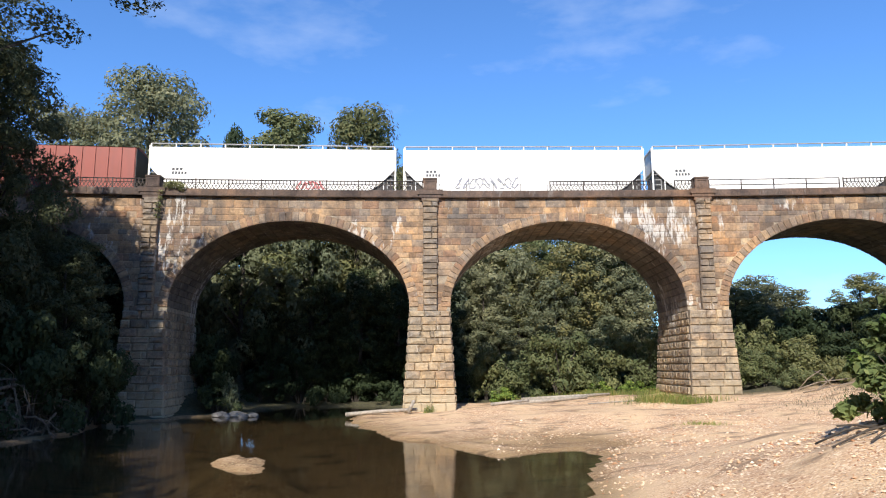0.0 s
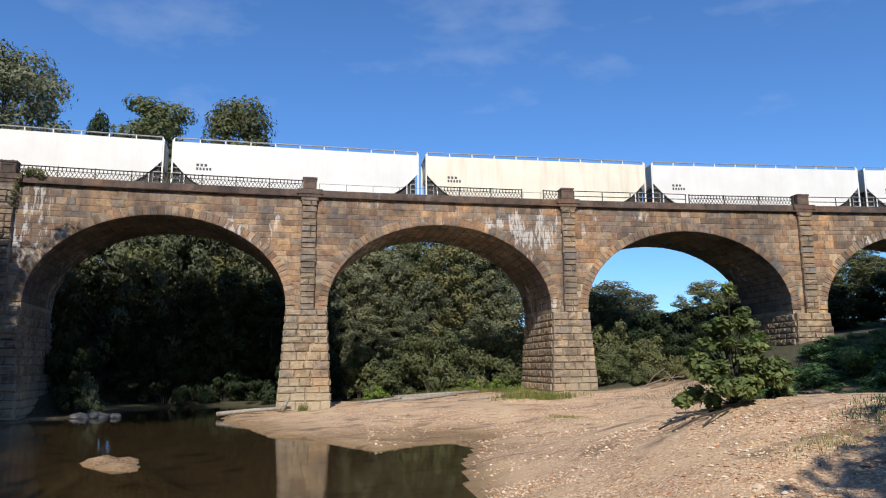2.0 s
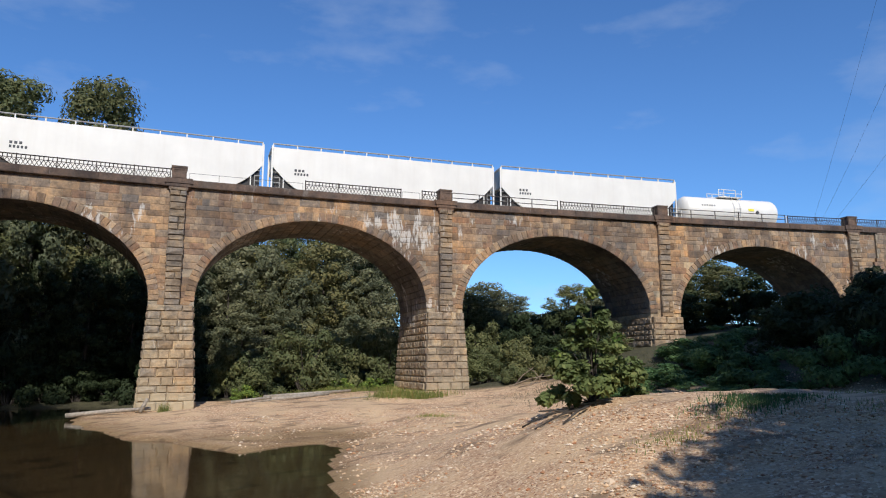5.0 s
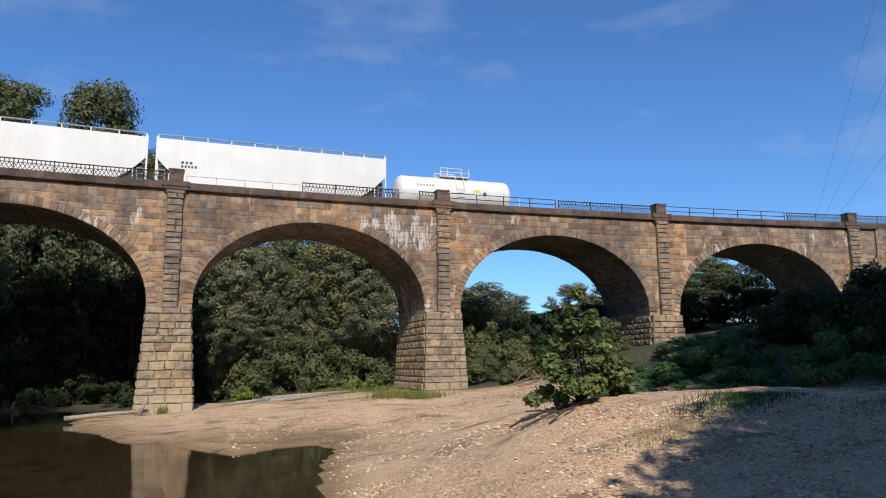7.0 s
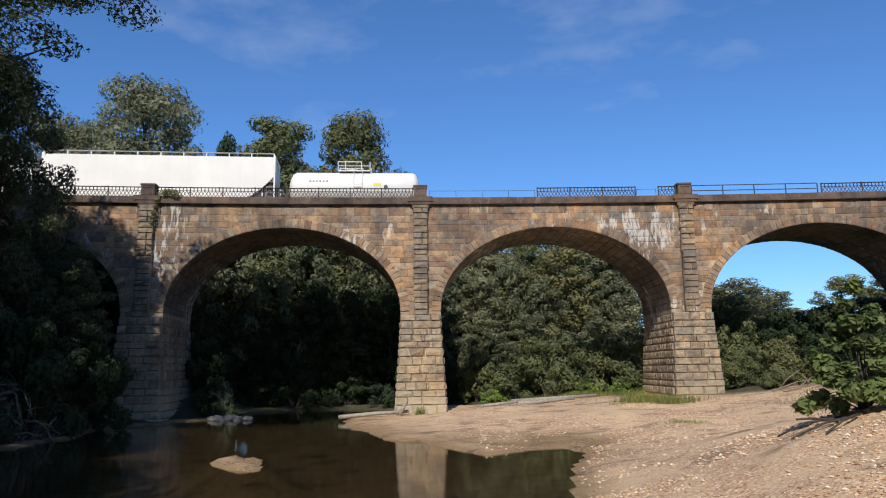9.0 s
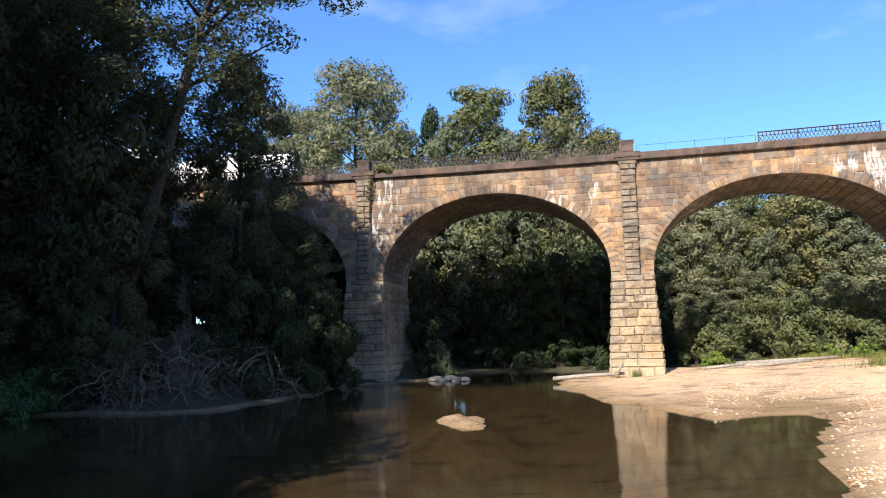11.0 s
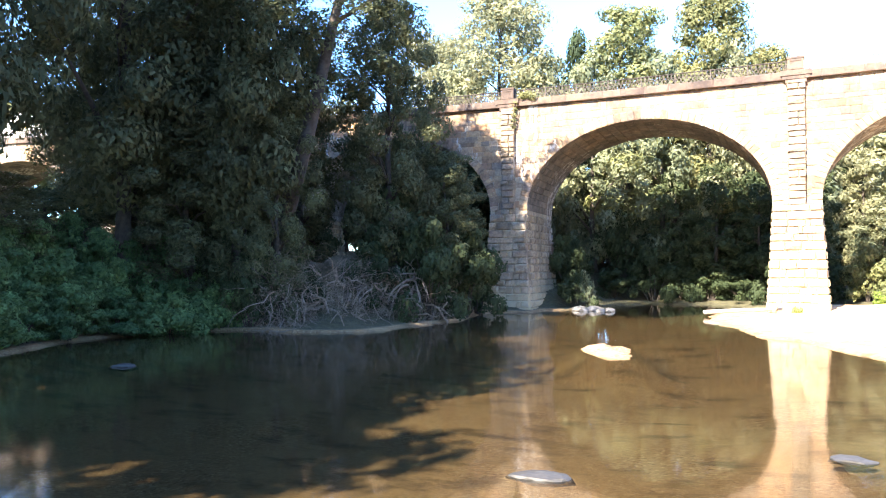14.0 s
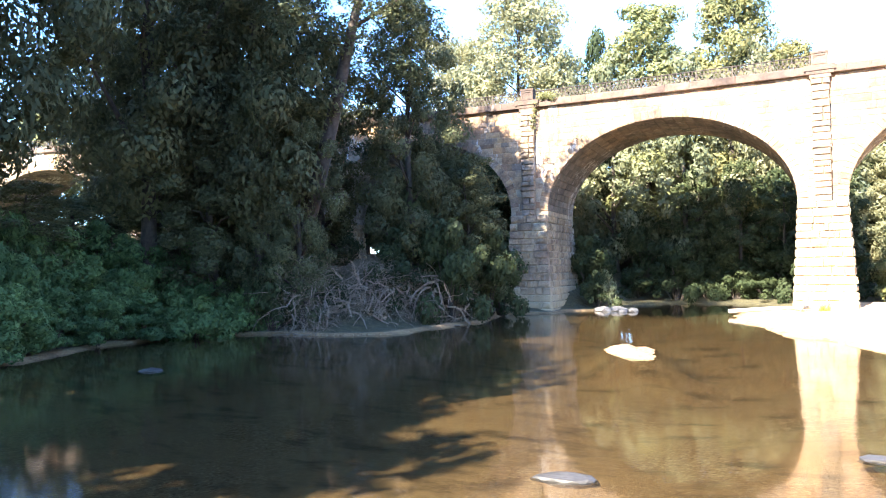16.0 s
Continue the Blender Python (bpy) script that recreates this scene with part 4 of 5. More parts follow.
def build_tank():
    car = new("tank_car")
    bag = Bag()
    n, L, r, zc = 28, 5.35, 1.42, 2.28
    prof = [(-L, 0.05), (-L + 0.04, 0.5), (-L + 0.16, 0.95), (-L + 0.36, 1.28), (-L + 0.6, r), (L - 0.6, r), (L - 0.36, 1.28), (L - 0.16, 0.95), (L - 0.04, 0.5), (L, 0.05)]
    for x, q in prof:
        bag.v.extend([(x, q * math.cos(2 * math.pi * i / n), zc + q * math.sin(2 * math.pi * i / n)) for i in range(n)])
    for k in range(len(prof) - 1):
        for i in range(n):
            j = (i + 1) % n
            bag.f.append((k * n + i, k * n + j, (k + 1) * n + j, (k + 1) * n + i))
    bag.f += [tuple(range(n)), tuple(range(9 * n, 10 * n))[::-1]]
    part_mesh("tank", bag.mesh("tank", M_WHITE, True), car)
    bag = Bag()
    bag.box(-5.9, 5.9, -0.35, 0.35, 0.75, 1.05)
    for sx in (-1, 1):
        bag.box(sx * 5.3 - 0.6, sx * 5.3 + 0.6, -1.5, 1.5, 0.98, 1.06)
        for sy in (-1, 1):
            bag.box(sx * 3.9 - 0.18, sx * 3.9 + 0.18, sy * 0.8 - 0.1, sy * 0.8 + 0.1, 0.9, 1.4)
    part_mesh("underframe", bag.mesh("underframe", M_WHITE), car)
    for sx in (-1, 1):
        bag = Bag()
        for sy in (-1, 1):
            bag.tube([(sx * 5.85, sy * 1.4, 1.0), (sx * 5.85, sy * 1.4, 2.0)], [0.03, 0.03])
        bag.tube([(sx * 5.85, -1.4, 1.98), (sx * 5.85, 1.4, 1.98)], [0.03, 0.03])
        part_mesh("end_handrail", bag.mesh("end_handrail", M_WHITE), car)
    bag = Bag()
    bag.box(-1.35, 1.25, -0.95, 0.95, 3.68, 3.74)
    for y in (-0.95, 0.95):
        for x in (-1.35, -0.75, 0.55, 1.25):
            bag.tube([(x, y, 3.7), (x, y, 4.42)], [0.035, 0.035])
        bag.tube([(-1.35, y, 4.42), (0.55, y, 4.42)], [0.035, 0.035])
        bag.tube([(-1.35, y, 4.08), (1.25, y, 4.08)], [0.03, 0.03])
    part_mesh("top_platform", bag.mesh("top_platform", M_WHITE), car, "white railed platform round the hatch")
    bag = Bag()
    bag.tube([(-0.2, 0, 3.6), (-0.2, 0, 3.98)], [0.42, 0.42], 16)
    bag.tube([(0.75, 0, 3.6), (0.75, 0, 3.92)], [0.2, 0.2], 12)
    part_mesh("hatch", bag.mesh("hatch", M_WHITE), car)
    bag = Bag()
    for x in (-0.35, 0.35):
        bag.tube([(x + 0.3, -1.5, 1.0), (x + 0.3, -1.5, 2.6), (x + 0.3, -1.05, 3.7)], [0.025] * 3)
    for i in range(6):
        bag.tube([(-0.05, -1.5, 1.1 + 0.28 * i), (0.65, -1.5, 1.1 + 0.28 * i)], [0.02, 0.02])
    part_mesh("ladder", bag.mesh("ladder", M_WHITE), car)
    bag = Bag()
    bag.box(1.55, 2.15, -1.44, -1.4, 2.28, 2.52)
    part_mesh("placard", bag.mesh("placard", M_YELLOW), car, "yellow placard")
    bag = Bag()
    bag.tube([(2.55, -1.36, 2.2), (2.55, -1.47, 2.2)], [0.16, 0.16], 12)
    part_mesh("round_plate", bag.mesh("round_plate", M_LETTER), car)
    side_text_bars(car, -3.6, 2.75, -1.40, ((1.6, 0.16),), M_GREYSTEEL)
    add_bogies(car, 4.2)
    return tagged(car, "short white tank car with a railed platform, ending the train", "train car", "cars of the freight train")


def build_boxcar():
    car = new("box_car")
    bag = Bag()
    bag.box(-7.9, 7.9, -1.45, 1.45, 1.0, 4.55)
    bag.add([(-7.95, -1.5, 4.55), (7.95, -1.5, 4.55), (7.95, 1.5, 4.55), (-7.95, 1.5, 4.55), (-7.95, 0, 4.8), (7.95, 0, 4.8)], [(0, 1, 5, 4), (3, 4, 5, 2), (0, 4, 3), (1, 2, 5), (0, 3, 2, 1)])
    part_mesh("body", bag.mesh("body", M_RED), car)
    rb = Bag()
    rb.box(-0.05, 0.05, -1.52, -1.44, 1.0, 4.5)
    rm = rb.mesh("rib", M_RED)
    for i in range(17):
        part_mesh("rib", rm, car, m=Matrix.Translation((-7.8 + 15.6 * i / 16, 0, 0)))
    db = Bag()
    db.box(-1.6, 1.6, -1.56, -1.5, 1.15, 4.3)
    part_mesh("sliding_door", db.mesh("sliding_door", M_RED), car)
    # dark plate puts the shade on this end into its colour
    eb = Bag()
    eb.box(7.9, 7.96, -1.4, 1.4, 1.0, 4.5)
    part_mesh("end_wall_shade", eb.mesh("end_wall_shade", M_STEEL), car, "end wall in dark steel that stands for its shade")
    add_bogies(car, 5.6)
    return tagged(car, "oxide-red ribbed box car ahead of the white hoppers", "train car", "cars of the freight train")


TRAIN = []                                   # car and its middle's place on the line at the start
GAPS = [-22.0, -2.35, 17.3, 36.95, 56.6, 76.25, 95.9, 114.3]
for i, (a, b) in enumerate(zip(GAPS, GAPS[1:])):
    cream = i == 3
    ob = build_hopper(b - a, M_CREAM if cream else M_WHITE,
                      "rust-stained cream covered hopper car on the viaduct" if cream else "white covered hopper car with sloped dark ends")
    TRAIN.append((ob, (a + b) / 2))
scrawl(TRAIN[0][0], "graffiti", M_GRAFF_RED, wavy(3, 6, 2.2, 0.7), 2.0, 1.3, 1.0, 0.07)
scrawl(TRAIN[1][0], "graffiti", M_GRAFF_GREY, wavy(5, 9, 5.0, 1.0), -5.2, 1.4, 1.0, 0.055)
TRAIN.append((build_tank(), 120.3))
TRAIN.append((build_boxcar(), -22.35 - 8.2))

# ---- trees and bushes ----
def leaf_arrays(rg, centres, radii, counts, leaf, up=0.35, face=1.9, broad=False):
    """Three-cornered leaves on the skins of rounded clumps, facing mostly outwards."""
    C = np.repeat(np.asarray(centres, float), counts, 0)
    Rr = np.repeat(np.asarray(radii, float), counts)
    n = len(C)
    d = rg.normal(size=(n, 3))
    d /= np.linalg.norm(d, axis=1)[:, None]
    lump = 1 + 0.22 * np.sin(d[:, 0] * 5 + C[:, 1] * 3) * np.sin(d[:, 1] * 5 + C[:, 2] * 2 + d[:, 2] * 4)
    rad = Rr * rg.uniform(0.3, 1.0, n) ** 0.35 * lump
    p = C + d * rad[:, None] * np.array([1.0, 1.0, 0.74])
    nrm = rg.normal(size=(n, 3)) * 0.62 + d * face + np.array([0, 0, up])
    nrm /= np.linalg.norm(nrm, axis=1)[:, None]
    t = np.cross(nrm, rg.normal(size=(n, 3)))
    t /= np.linalg.norm(t, axis=1)[:, None] + 1e-9
    b = np.cross(nrm, t)
    L = (leaf * rg.uniform(0.65, 1.35, n))[:, None]
    droop = np.array([0, 0, -0.14]) * L
    if broad:
        return np.stack([p - t * L * 0.45, p + b * L * 0.34 - t * L * 0.06, p + t * L * 0.52 + droop, p - b * L * 0.34 - t * L * 0.06], 1).reshape(-1, 3)
    return np.stack([p - t * L * 0.36 + b * L * 0.3, p - t * L * 0.36 - b * L * 0.3, p + t * L * 0.6 + droop], 1).reshape(-1, 3)


def leaf_mesh(name, v, material, corners=3):
    n = len(v) // corners
    me = bpy.data.meshes.new(name)
    me.vertices.add(corners * n)
    me.vertices.foreach_set("co", v.reshape(-1))
    me.loops.add(corners * n)
    me.loops.foreach_set("vertex_index", np.arange(corners * n))
    me.polygons.add(n)
    me.polygons.foreach_set("loop_start", np.arange(n) * corners)
    me.materials.append(material)
    me.update(calc_edges=True)
    return me


def tree_meshes(seed, H, R, low, leaves, leaf, material, clumps=46, lean=0.0, tight=1.0):
    """Trunk with limbs, and a ragged crown, for a tree of height H and crown radius R whose foliage starts at low * H."""
    rg = np.random.default_rng(seed)
    zc, hz = H * (low + 1) / 2, H * (1 - low) / 2
    cs, rs = [], []
    for i in range(clumps):
        u = (i + 0.5) / clumps
        zz = -0.95 + 1.9 * u
        ring = math.sqrt(max(0.02, 1 - zz * zz)) * (1.0 if zz < 0 else 0.92)
        a = i * 2.399963 + rg.uniform(-0.5, 0.5)
        k = rg.uniform(0.4, 0.95) * ring * rg.choice([1, 1, 1, 0.55, 1.1])
        cs.append((R * k * math.cos(a) + lean * zz, R * k * math.sin(a), zc + hz * zz * rg.uniform(0.9, 1.04)))
        rs.append(R * rg.uniform(0.2, 0.38) * tight)
    w = np.array(rs) ** 2
    counts = np.maximum(20, (leaves * w / w.sum()).astype(int))
    crown = leaf_mesh("crown", leaf_arrays(rg, cs, rs, counts, leaf), material)
    bag = Bag()
    r0 = H * 0.014 + 0.08
    top = H * 0.86
    pts, rad = [], []
    for i in range(8):
        q = i / 7
        pts.append((lean * (q - 0.4) + 0.25 * math.sin(q * 5 + seed), 0.25 * math.sin(q * 4 + seed * 2) * q, top * q - 0.4 * (i == 0)))
        rad.append(r0 * (1 - 0.85 * q) * (1.35 if i == 0 else 1))
    bag.tube(pts, rad, 9)
    order = rg.permutation(len(cs))[:14]
    for j in order:
        c = Vector(cs[j])
        zs = max(H * 0.12, min(top * 0.92, c.z - (abs(c.x) + abs(c.y)) * 0.55))
        q = zs / top
        s = Vector((lean * (q - 0.4) + 0.25 * math.sin(q * 5 + seed), 0.25 * math.sin(q * 4 + seed * 2) * q, zs))
        mid = s.lerp(c, 0.5) + Vector((rg.uniform(-0.3, 0.3), rg.uniform(-0.3, 0.3), 0.06 * H * rg.uniform(0, 0.6)))
        rr = r0 * (1 - 0.8 * q) * 0.55
        bag.tube([s, mid, c], [rr, rr * 0.6, rr * 0.2], 5)
    return bag.mesh("trunk", M_BARK, True), crown


TREE_KINDS = {
    "broad": tree_meshes(1, 26, 6.2, 0.14, 30000, 0.33, M_LEAF_GREY, 120, tight=0.85),
    "tall": tree_meshes(2, 24, 4.0, 0.12, 22000, 0.31, M_LEAF, 90),
    "olive": tree_meshes(3, 24, 4.1, 0.14, 22000, 0.31, M_LEAF_OLIVE, 90),
    "wood": tree_meshes(4, 18, 4.6, 0.03, 11500, 0.375, M_LEAF, 80, tight=0.8),
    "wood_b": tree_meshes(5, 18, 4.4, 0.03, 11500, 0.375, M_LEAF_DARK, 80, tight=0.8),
    "wood_c": tree_meshes(6, 18, 4.6, 0.03, 11500, 0.375, M_LEAF_OLIVE, 80, tight=0.8),
    "wood_d": tree_meshes(12, 18, 4.6, 0.03, 11500, 0.375, M_LEAF_GREY, 80, tight=0.8),
    "near": tree_meshes(7, 24, 7.0, 0.16, 42000, 0.275, M_LEAF_BANK, 130, tight=0.62),
    "near_b": tree_meshes(8, 18, 4.3, 0.04, 28000, 0.21, M_LEAF_BANK, 84, tight=0.72),
    "overhang": tree_meshes(13, 27, 6.4, 0.3, 56000, 0.17, M_LEAF_BANK, 130, lean=6.4, tight=0.58),
    "shade": tree_meshes(9, 20, 6.5, 0.3, 5500, 0.8, M_LEAF_DARK, 60),
}
KIND_H = {"broad": 26, "tall": 24, "olive": 24, "wood": 18, "wood_b": 18, "wood_c": 18, "near": 24, "near_b": 18, "shade": 20, "wood_d": 18, "overhang": 27}
KIND_R = {"broad": 6.2, "tall": 4.0, "olive": 4.1, "wood": 4.6, "wood_b": 4.4, "wood_c": 4.6, "near": 7.0, "near_b": 4.3, "shade": 6.5, "wood_d": 4.6, "overhang": 6.4}


def tree(kind, x, y, top, r, label, turn=0, group="trees round the river", sink=0.0):
    """top: the height of the crown's tip over the water."""
    z = gz(x, y) - 0.1 - sink
    H = top - z
    ob = new("tree")
    ob.matrix_basis = pose(x, y, z, 0, 0, turn) @ Matrix.Diagonal((r / KIND_R[kind], r / KIND_R[kind], H / KIND_H[kind], 1))
    trunk, crown = TREE_KINDS[kind]
    part_mesh("trunk", trunk, ob)
    part_mesh("crown", crown, ob)
    return tagged(ob, label, "tree", group)


# tall trees that show over the parapet
tree("broad", -29.6, 68, 33.0, 7.2, "tall grey-green broadleaf tree behind the viaduct", 20)
tree("wood_b", -22.8, 72, 28.5, 2.6, "narrow dark green tree behind the viaduct", 50)
tree("tall", -18.1, 73, 31.0, 5.6, "tall green tree behind the viaduct", 80)
tree("olive", -9.8, 74.5, 32.0, 5.2, "tall olive-yellow tree turning in autumn behind the viaduct", 0)
tree("olive", -4.8, 77, 26.3, 4.0, "yellow-green tree behind the viaduct", 140)
tree("wood", -13.5, 78, 26.0, 4.0, "green tree behind the viaduct", 200)
tree("broad", -38, 70, 30, 6.0, "grey-green broadleaf tree behind the viaduct", 200)
for x, y, top, r in ((-34, 66, 25.5, 4.6), (-25, 68, 25.5, 4.2), (-20.5, 70, 25, 4.4), (-14, 71, 24.5, 4.2), (-8, 73, 25, 4.4)):
    tree("wood_d", x, y, top, r, "grey-green tree close behind the parapet", x * 23)
# dark leaves deepen the shade seen through the left arch
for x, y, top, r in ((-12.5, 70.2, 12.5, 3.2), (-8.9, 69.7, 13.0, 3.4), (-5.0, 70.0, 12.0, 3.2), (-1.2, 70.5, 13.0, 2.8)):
    tree("wood_b", x, y, top, r, "tree close behind the viaduct, dark-leaved to deepen its shade", x * 41)
for x, y, top in ((-48, 64, 22), (-55, 62, 23), (-62, 60, 22), (-70, 57, 23), (-78, 54, 24), (-86, 50, 24), (-66, 66, 24)):
    tree("wood", x, y, top, 5.5, "green tree behind the far end of the viaduct", x * 17)
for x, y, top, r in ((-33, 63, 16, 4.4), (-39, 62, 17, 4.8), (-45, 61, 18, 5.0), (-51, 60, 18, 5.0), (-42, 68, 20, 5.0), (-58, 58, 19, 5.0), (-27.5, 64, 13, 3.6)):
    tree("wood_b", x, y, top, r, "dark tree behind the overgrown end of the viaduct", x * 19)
# woods seen through the arches
rg = np.random.default_rng(11)
for i in range(17):
    x = -44 + i * 4.1 + rg.uniform(-1.2, 1.2)
    y = 76 + 3.0 * (i % 2) + rg.uniform(-1.5, 1.5) + (7 if x > 1 else 0)
    kind = ("wood_d", "wood_b", "wood_c", "wood_d")[int(rg.integers(4))]
    if 6 < x < 17:
        kind = "wood_c"
    tree(kind, x, y, rg.uniform(17.0, 19.5), rg.uniform(4.2, 5.2), {"wood_d": "grey-green broadleaf tree in the woods", "wood_b": "dark green tree in the woods", "wood_c": "olive-green tree in the woods"}[kind], rg.uniform(0, 360))
for i in range(15):
    x = -42 + i * 4.5 + rg.uniform(-1.5, 1.5)
    tree("wood_b", x, 90 + rg.uniform(-3, 3), rg.uniform(17, 20), rg.uniform(4.8, 6), "dark green tree deep in the woods", rg.uniform(0, 360))
for x, y, top in ((1, 89, 23), (6, 90, 23.5), (10.5, 91, 23.5), (15, 90, 23), (19, 88, 20.5)):
    tree("wood", x, y, top, 4.6, "green broadleaf tree in the woods", x * 61)
for x, y, top in ((3.5, 81.5, 15), (7.6, 82.5, 17), (11.6, 81, 14), (15.6, 82, 16), (19.6, 81, 14.5), (-0.5, 82, 16), (9.8, 79.5, 9.5), (17.4, 79.5, 9.0), (5.2, 79.5, 9.0), (13.4, 79.5, 7.5)):
    tree("wood_d", x, y, top, 3.2, "grey-green tree at the sunlit front of the woods", x * 83)
# lower woods past the third and fourth arch
for x, y, top, r, kind in ((29, 80, 13.2, 3.6, "wood"), (34.5, 86, 12.0, 3.4, "wood_c"), (39, 92, 11.6, 3.2, "wood_c"), (43, 100, 11.2, 3.4, "wood"), (47, 104, 12.0, 3.2, "wood_c"),
                           (45.5, 80, 13.6, 3.6, "wood"), (54, 70.5, 14.2, 4.6, "wood"), (60.5, 70, 15.5, 4.8, "wood_c"), (52, 84, 12.5, 3.6, "wood"), (33, 74, 8.6, 3.4, "wood"), (40, 78, 8.4, 3.2, "wood_b"), (27, 74, 10.0, 3.6, "wood"),
                           (56, 78, 17.0, 4.8, "wood"), (64, 76, 17.5, 5.0, "wood"), (72, 74, 18.0, 5.0, "wood_b"), (80, 72, 18.5, 5.0, "wood"), (60, 88, 18.0, 5.0, "wood_c"), (70, 100, 22.5, 4.5, "wood_b"), (76, 98, 22.0, 4.0, "wood_b"), (88, 68, 20.0, 5.0, "wood"), (96, 62, 20.5, 5.5, "wood_b")):
    tree(kind, x, y, top, r, {"wood": "green broadleaf tree beyond the arch", "wood_b": "dark green tree beyond the arch", "wood_c": "olive-green tree beyond the arch"}[kind], (x * 37) % 360)
for x, y, top, r in ((27.5, 70, 11.0, 4.0), (31, 74, 12.6, 4.2), (35.5, 79, 12.2, 4.2), (38.5, 84, 11.6, 4.4), (42.5, 88, 10.6, 4.4), (47, 94, 10.0, 4.6), (50, 86, 11.5, 4.4), (48.5, 76, 13.4, 3.8), (34, 68, 7.5, 3.8), (40, 71, 7.2, 3.8), (45, 73, 8.5, 3.6)):
    tree("wood_d" if int(x * 2) % 5 else "wood_c", x, y, top, r, "grey-green tree in the sunlit woods beyond the arch" if int(x * 2) % 5 else "olive-brown tree in the sunlit woods beyond the arch", x * 29)
# the near left bank
for x, y, top, r, kind, turn in ((-29.8, 29.8, 33, 6.4, "near", 10), (-26.6, 31.6, 28.5, 9.6, "overhang", 0), (-27.0, 30.4, 14.0, 2.7, "near_b", 15), (-29.2, 30.0, 17.0, 3.0, "near_b", 285), (-31.5, 37.5, 20, 4.6, "near_b", 45), (-32.5, 15.5, 40, 7.5, "near", 100), (-35.0, 26.5, 38, 8.0, "near", 130), (-40, 33, 29, 7.0, "near", 250), (-44, 12.5, 30, 7.0, "near", 70), (-39, 37, 25, 5.5, "near", 190),
                                 (-25.0, 39.0, 22.5, 4.1, "near_b", 0), (-27.0, 41.6, 22.5, 3.4, "near_b", 140), (-22.6, 42.0, 10.5, 3.0, "near_b", 210), (-23.9, 44.5, 12.0, 3.6, "near_b", 75), (-27.2, 45, 13.0, 3.2, "near_b", 120), (-32.5, 29.0, 14.0, 4.2, "near_b", 60), (-51, 36, 24, 6, "near", 300), (-48, 45, 15, 4.5, "near_b", 30),
                                 (-37.5, 29, 12.5, 4.2, "near_b", 200), (-37.5, 21, 8.5, 3.6, "near_b", 90), (-35, 34, 11.5, 3.6, "near_b", 160), (-44, 37, 13, 4.6, "near_b", 220), (-48, 30, 9, 4.2, "near_b", 270), (-53, 19, 13, 4.8, "near_b", 310)):
    tree(kind, x, y, top, r, "large dark leafy tree on the shaded river bank", turn, "trees on the left bank")
# unseen trees added behind and beside the viewpoint, shading the bar and river
for x, y, top, r in ((-18.5, -14, 25, 6.5), (-22, -5, 29, 6.5), (-27, -9, 29, 7), (-28, 1, 36, 6.5), (-36, 4, 43, 7.5), (-45, 8, 42, 8), (-53, 12, 38, 7), (-37, -7, 42, 8), (-30.5, 7.5, 36, 4.5),
                     (7.8, -10, 19.4, 4.3), (10.8, -9, 21.6, 4.9), (14.9, -8, 23.0, 5.3), (19.8, -6.3, 23.8, 5.7), (25, 0, 34, 6), (30, 5, 37, 6.5), (36, 9, 37, 7), (26, -6, 33, 6.5), (42, 13, 33, 7), (49, 18, 31, 7),
                     # these also block sky light from behind the viewpoint
                     (4, -26, 24, 7), (-10, -28, 24, 7), (-3, -34, 28, 7.5), (12, -33, 28, 7.5), (20, -22, 26, 7), (-20, -30, 28, 7.5), (29, -14, 30, 7), (38, -3, 32, 7.5), (47, 5, 32, 7.5)):
    tree("shade", x, y, top, r, "unseen leafy tree added for the shade it casts", (x * 53) % 360, "trees behind the bar")


def bush_mesh(seed, leaves, leaf, material, clumps=24, tall=1.0):
    """A bush of radius 1 and height tall."""
    rg = np.random.default_rng(seed)
    cs, rs = [], []
    for i in range(clumps):
        a, k = rg.uniform(0, 6.283), rg.uniform(0.1, 0.85)
        z = rg.uniform(0.08, 0.95) * math.sqrt(max(0.05, 1 - k * k)) * tall
        cs.append((k * math.cos(a), k * math.sin(a), z))
        rs.append(rg.uniform(0.16, 0.36))
    w = np.array(rs) ** 2
    crown = leaf_mesh("foliage", leaf_arrays(rg, cs, rs, np.maximum(10, (leaves * w / w.sum()).astype(int)), leaf), material)
    bag = Bag()
    for c in cs[:12]:
        bag.tube([(c[0] * 0.1, c[1] * 0.1, -0.1), (c[0] * 0.5, c[1] * 0.5, c[2] * 0.6), c], [0.022, 0.016, 0.006], 5)
    return bag.mesh("stems", M_BARK), crown


BUSH = {}
for kind, (leaves, leaf, material) in {"dark": (3700, 0.095, M_LEAF_DARK), "green": (3900, 0.09, M_LEAF), "fresh": (2200, 0.13, M_LEAF_FRESH),
                                       "olive": (3700, 0.095, M_LEAF_OLIVE), "pale": (900, 0.14, M_LEAF_GREY), "weed": (5200, 0.09, M_LEAF_WEED)}.items():
    BUSH[kind] = [(t, bush_mesh(len(BUSH) * 3 + k, int(leaves * (0.6 + 0.4 * t)), leaf, material, int(22 * (0.5 + 0.5 * t)), t)) for k, t in enumerate((1.0, 1.8))]


def bush(kind, x, y, r, h, label, turn=0, dz=0.0, group="bushes"):
    ob = new("bush")
    tall, (stems, crown) = BUSH[kind][h > 1.35 * r]
    ob.matrix_basis = pose(x, y, gz(x, y) - 0.05 + dz, 0, 0, turn) @ Matrix.Diagonal((r, r, h / tall, 1))
    part_mesh("stem", stems, ob)
    part_mesh("foliage", crown, ob)
    return tagged(ob, label, "bush", group)


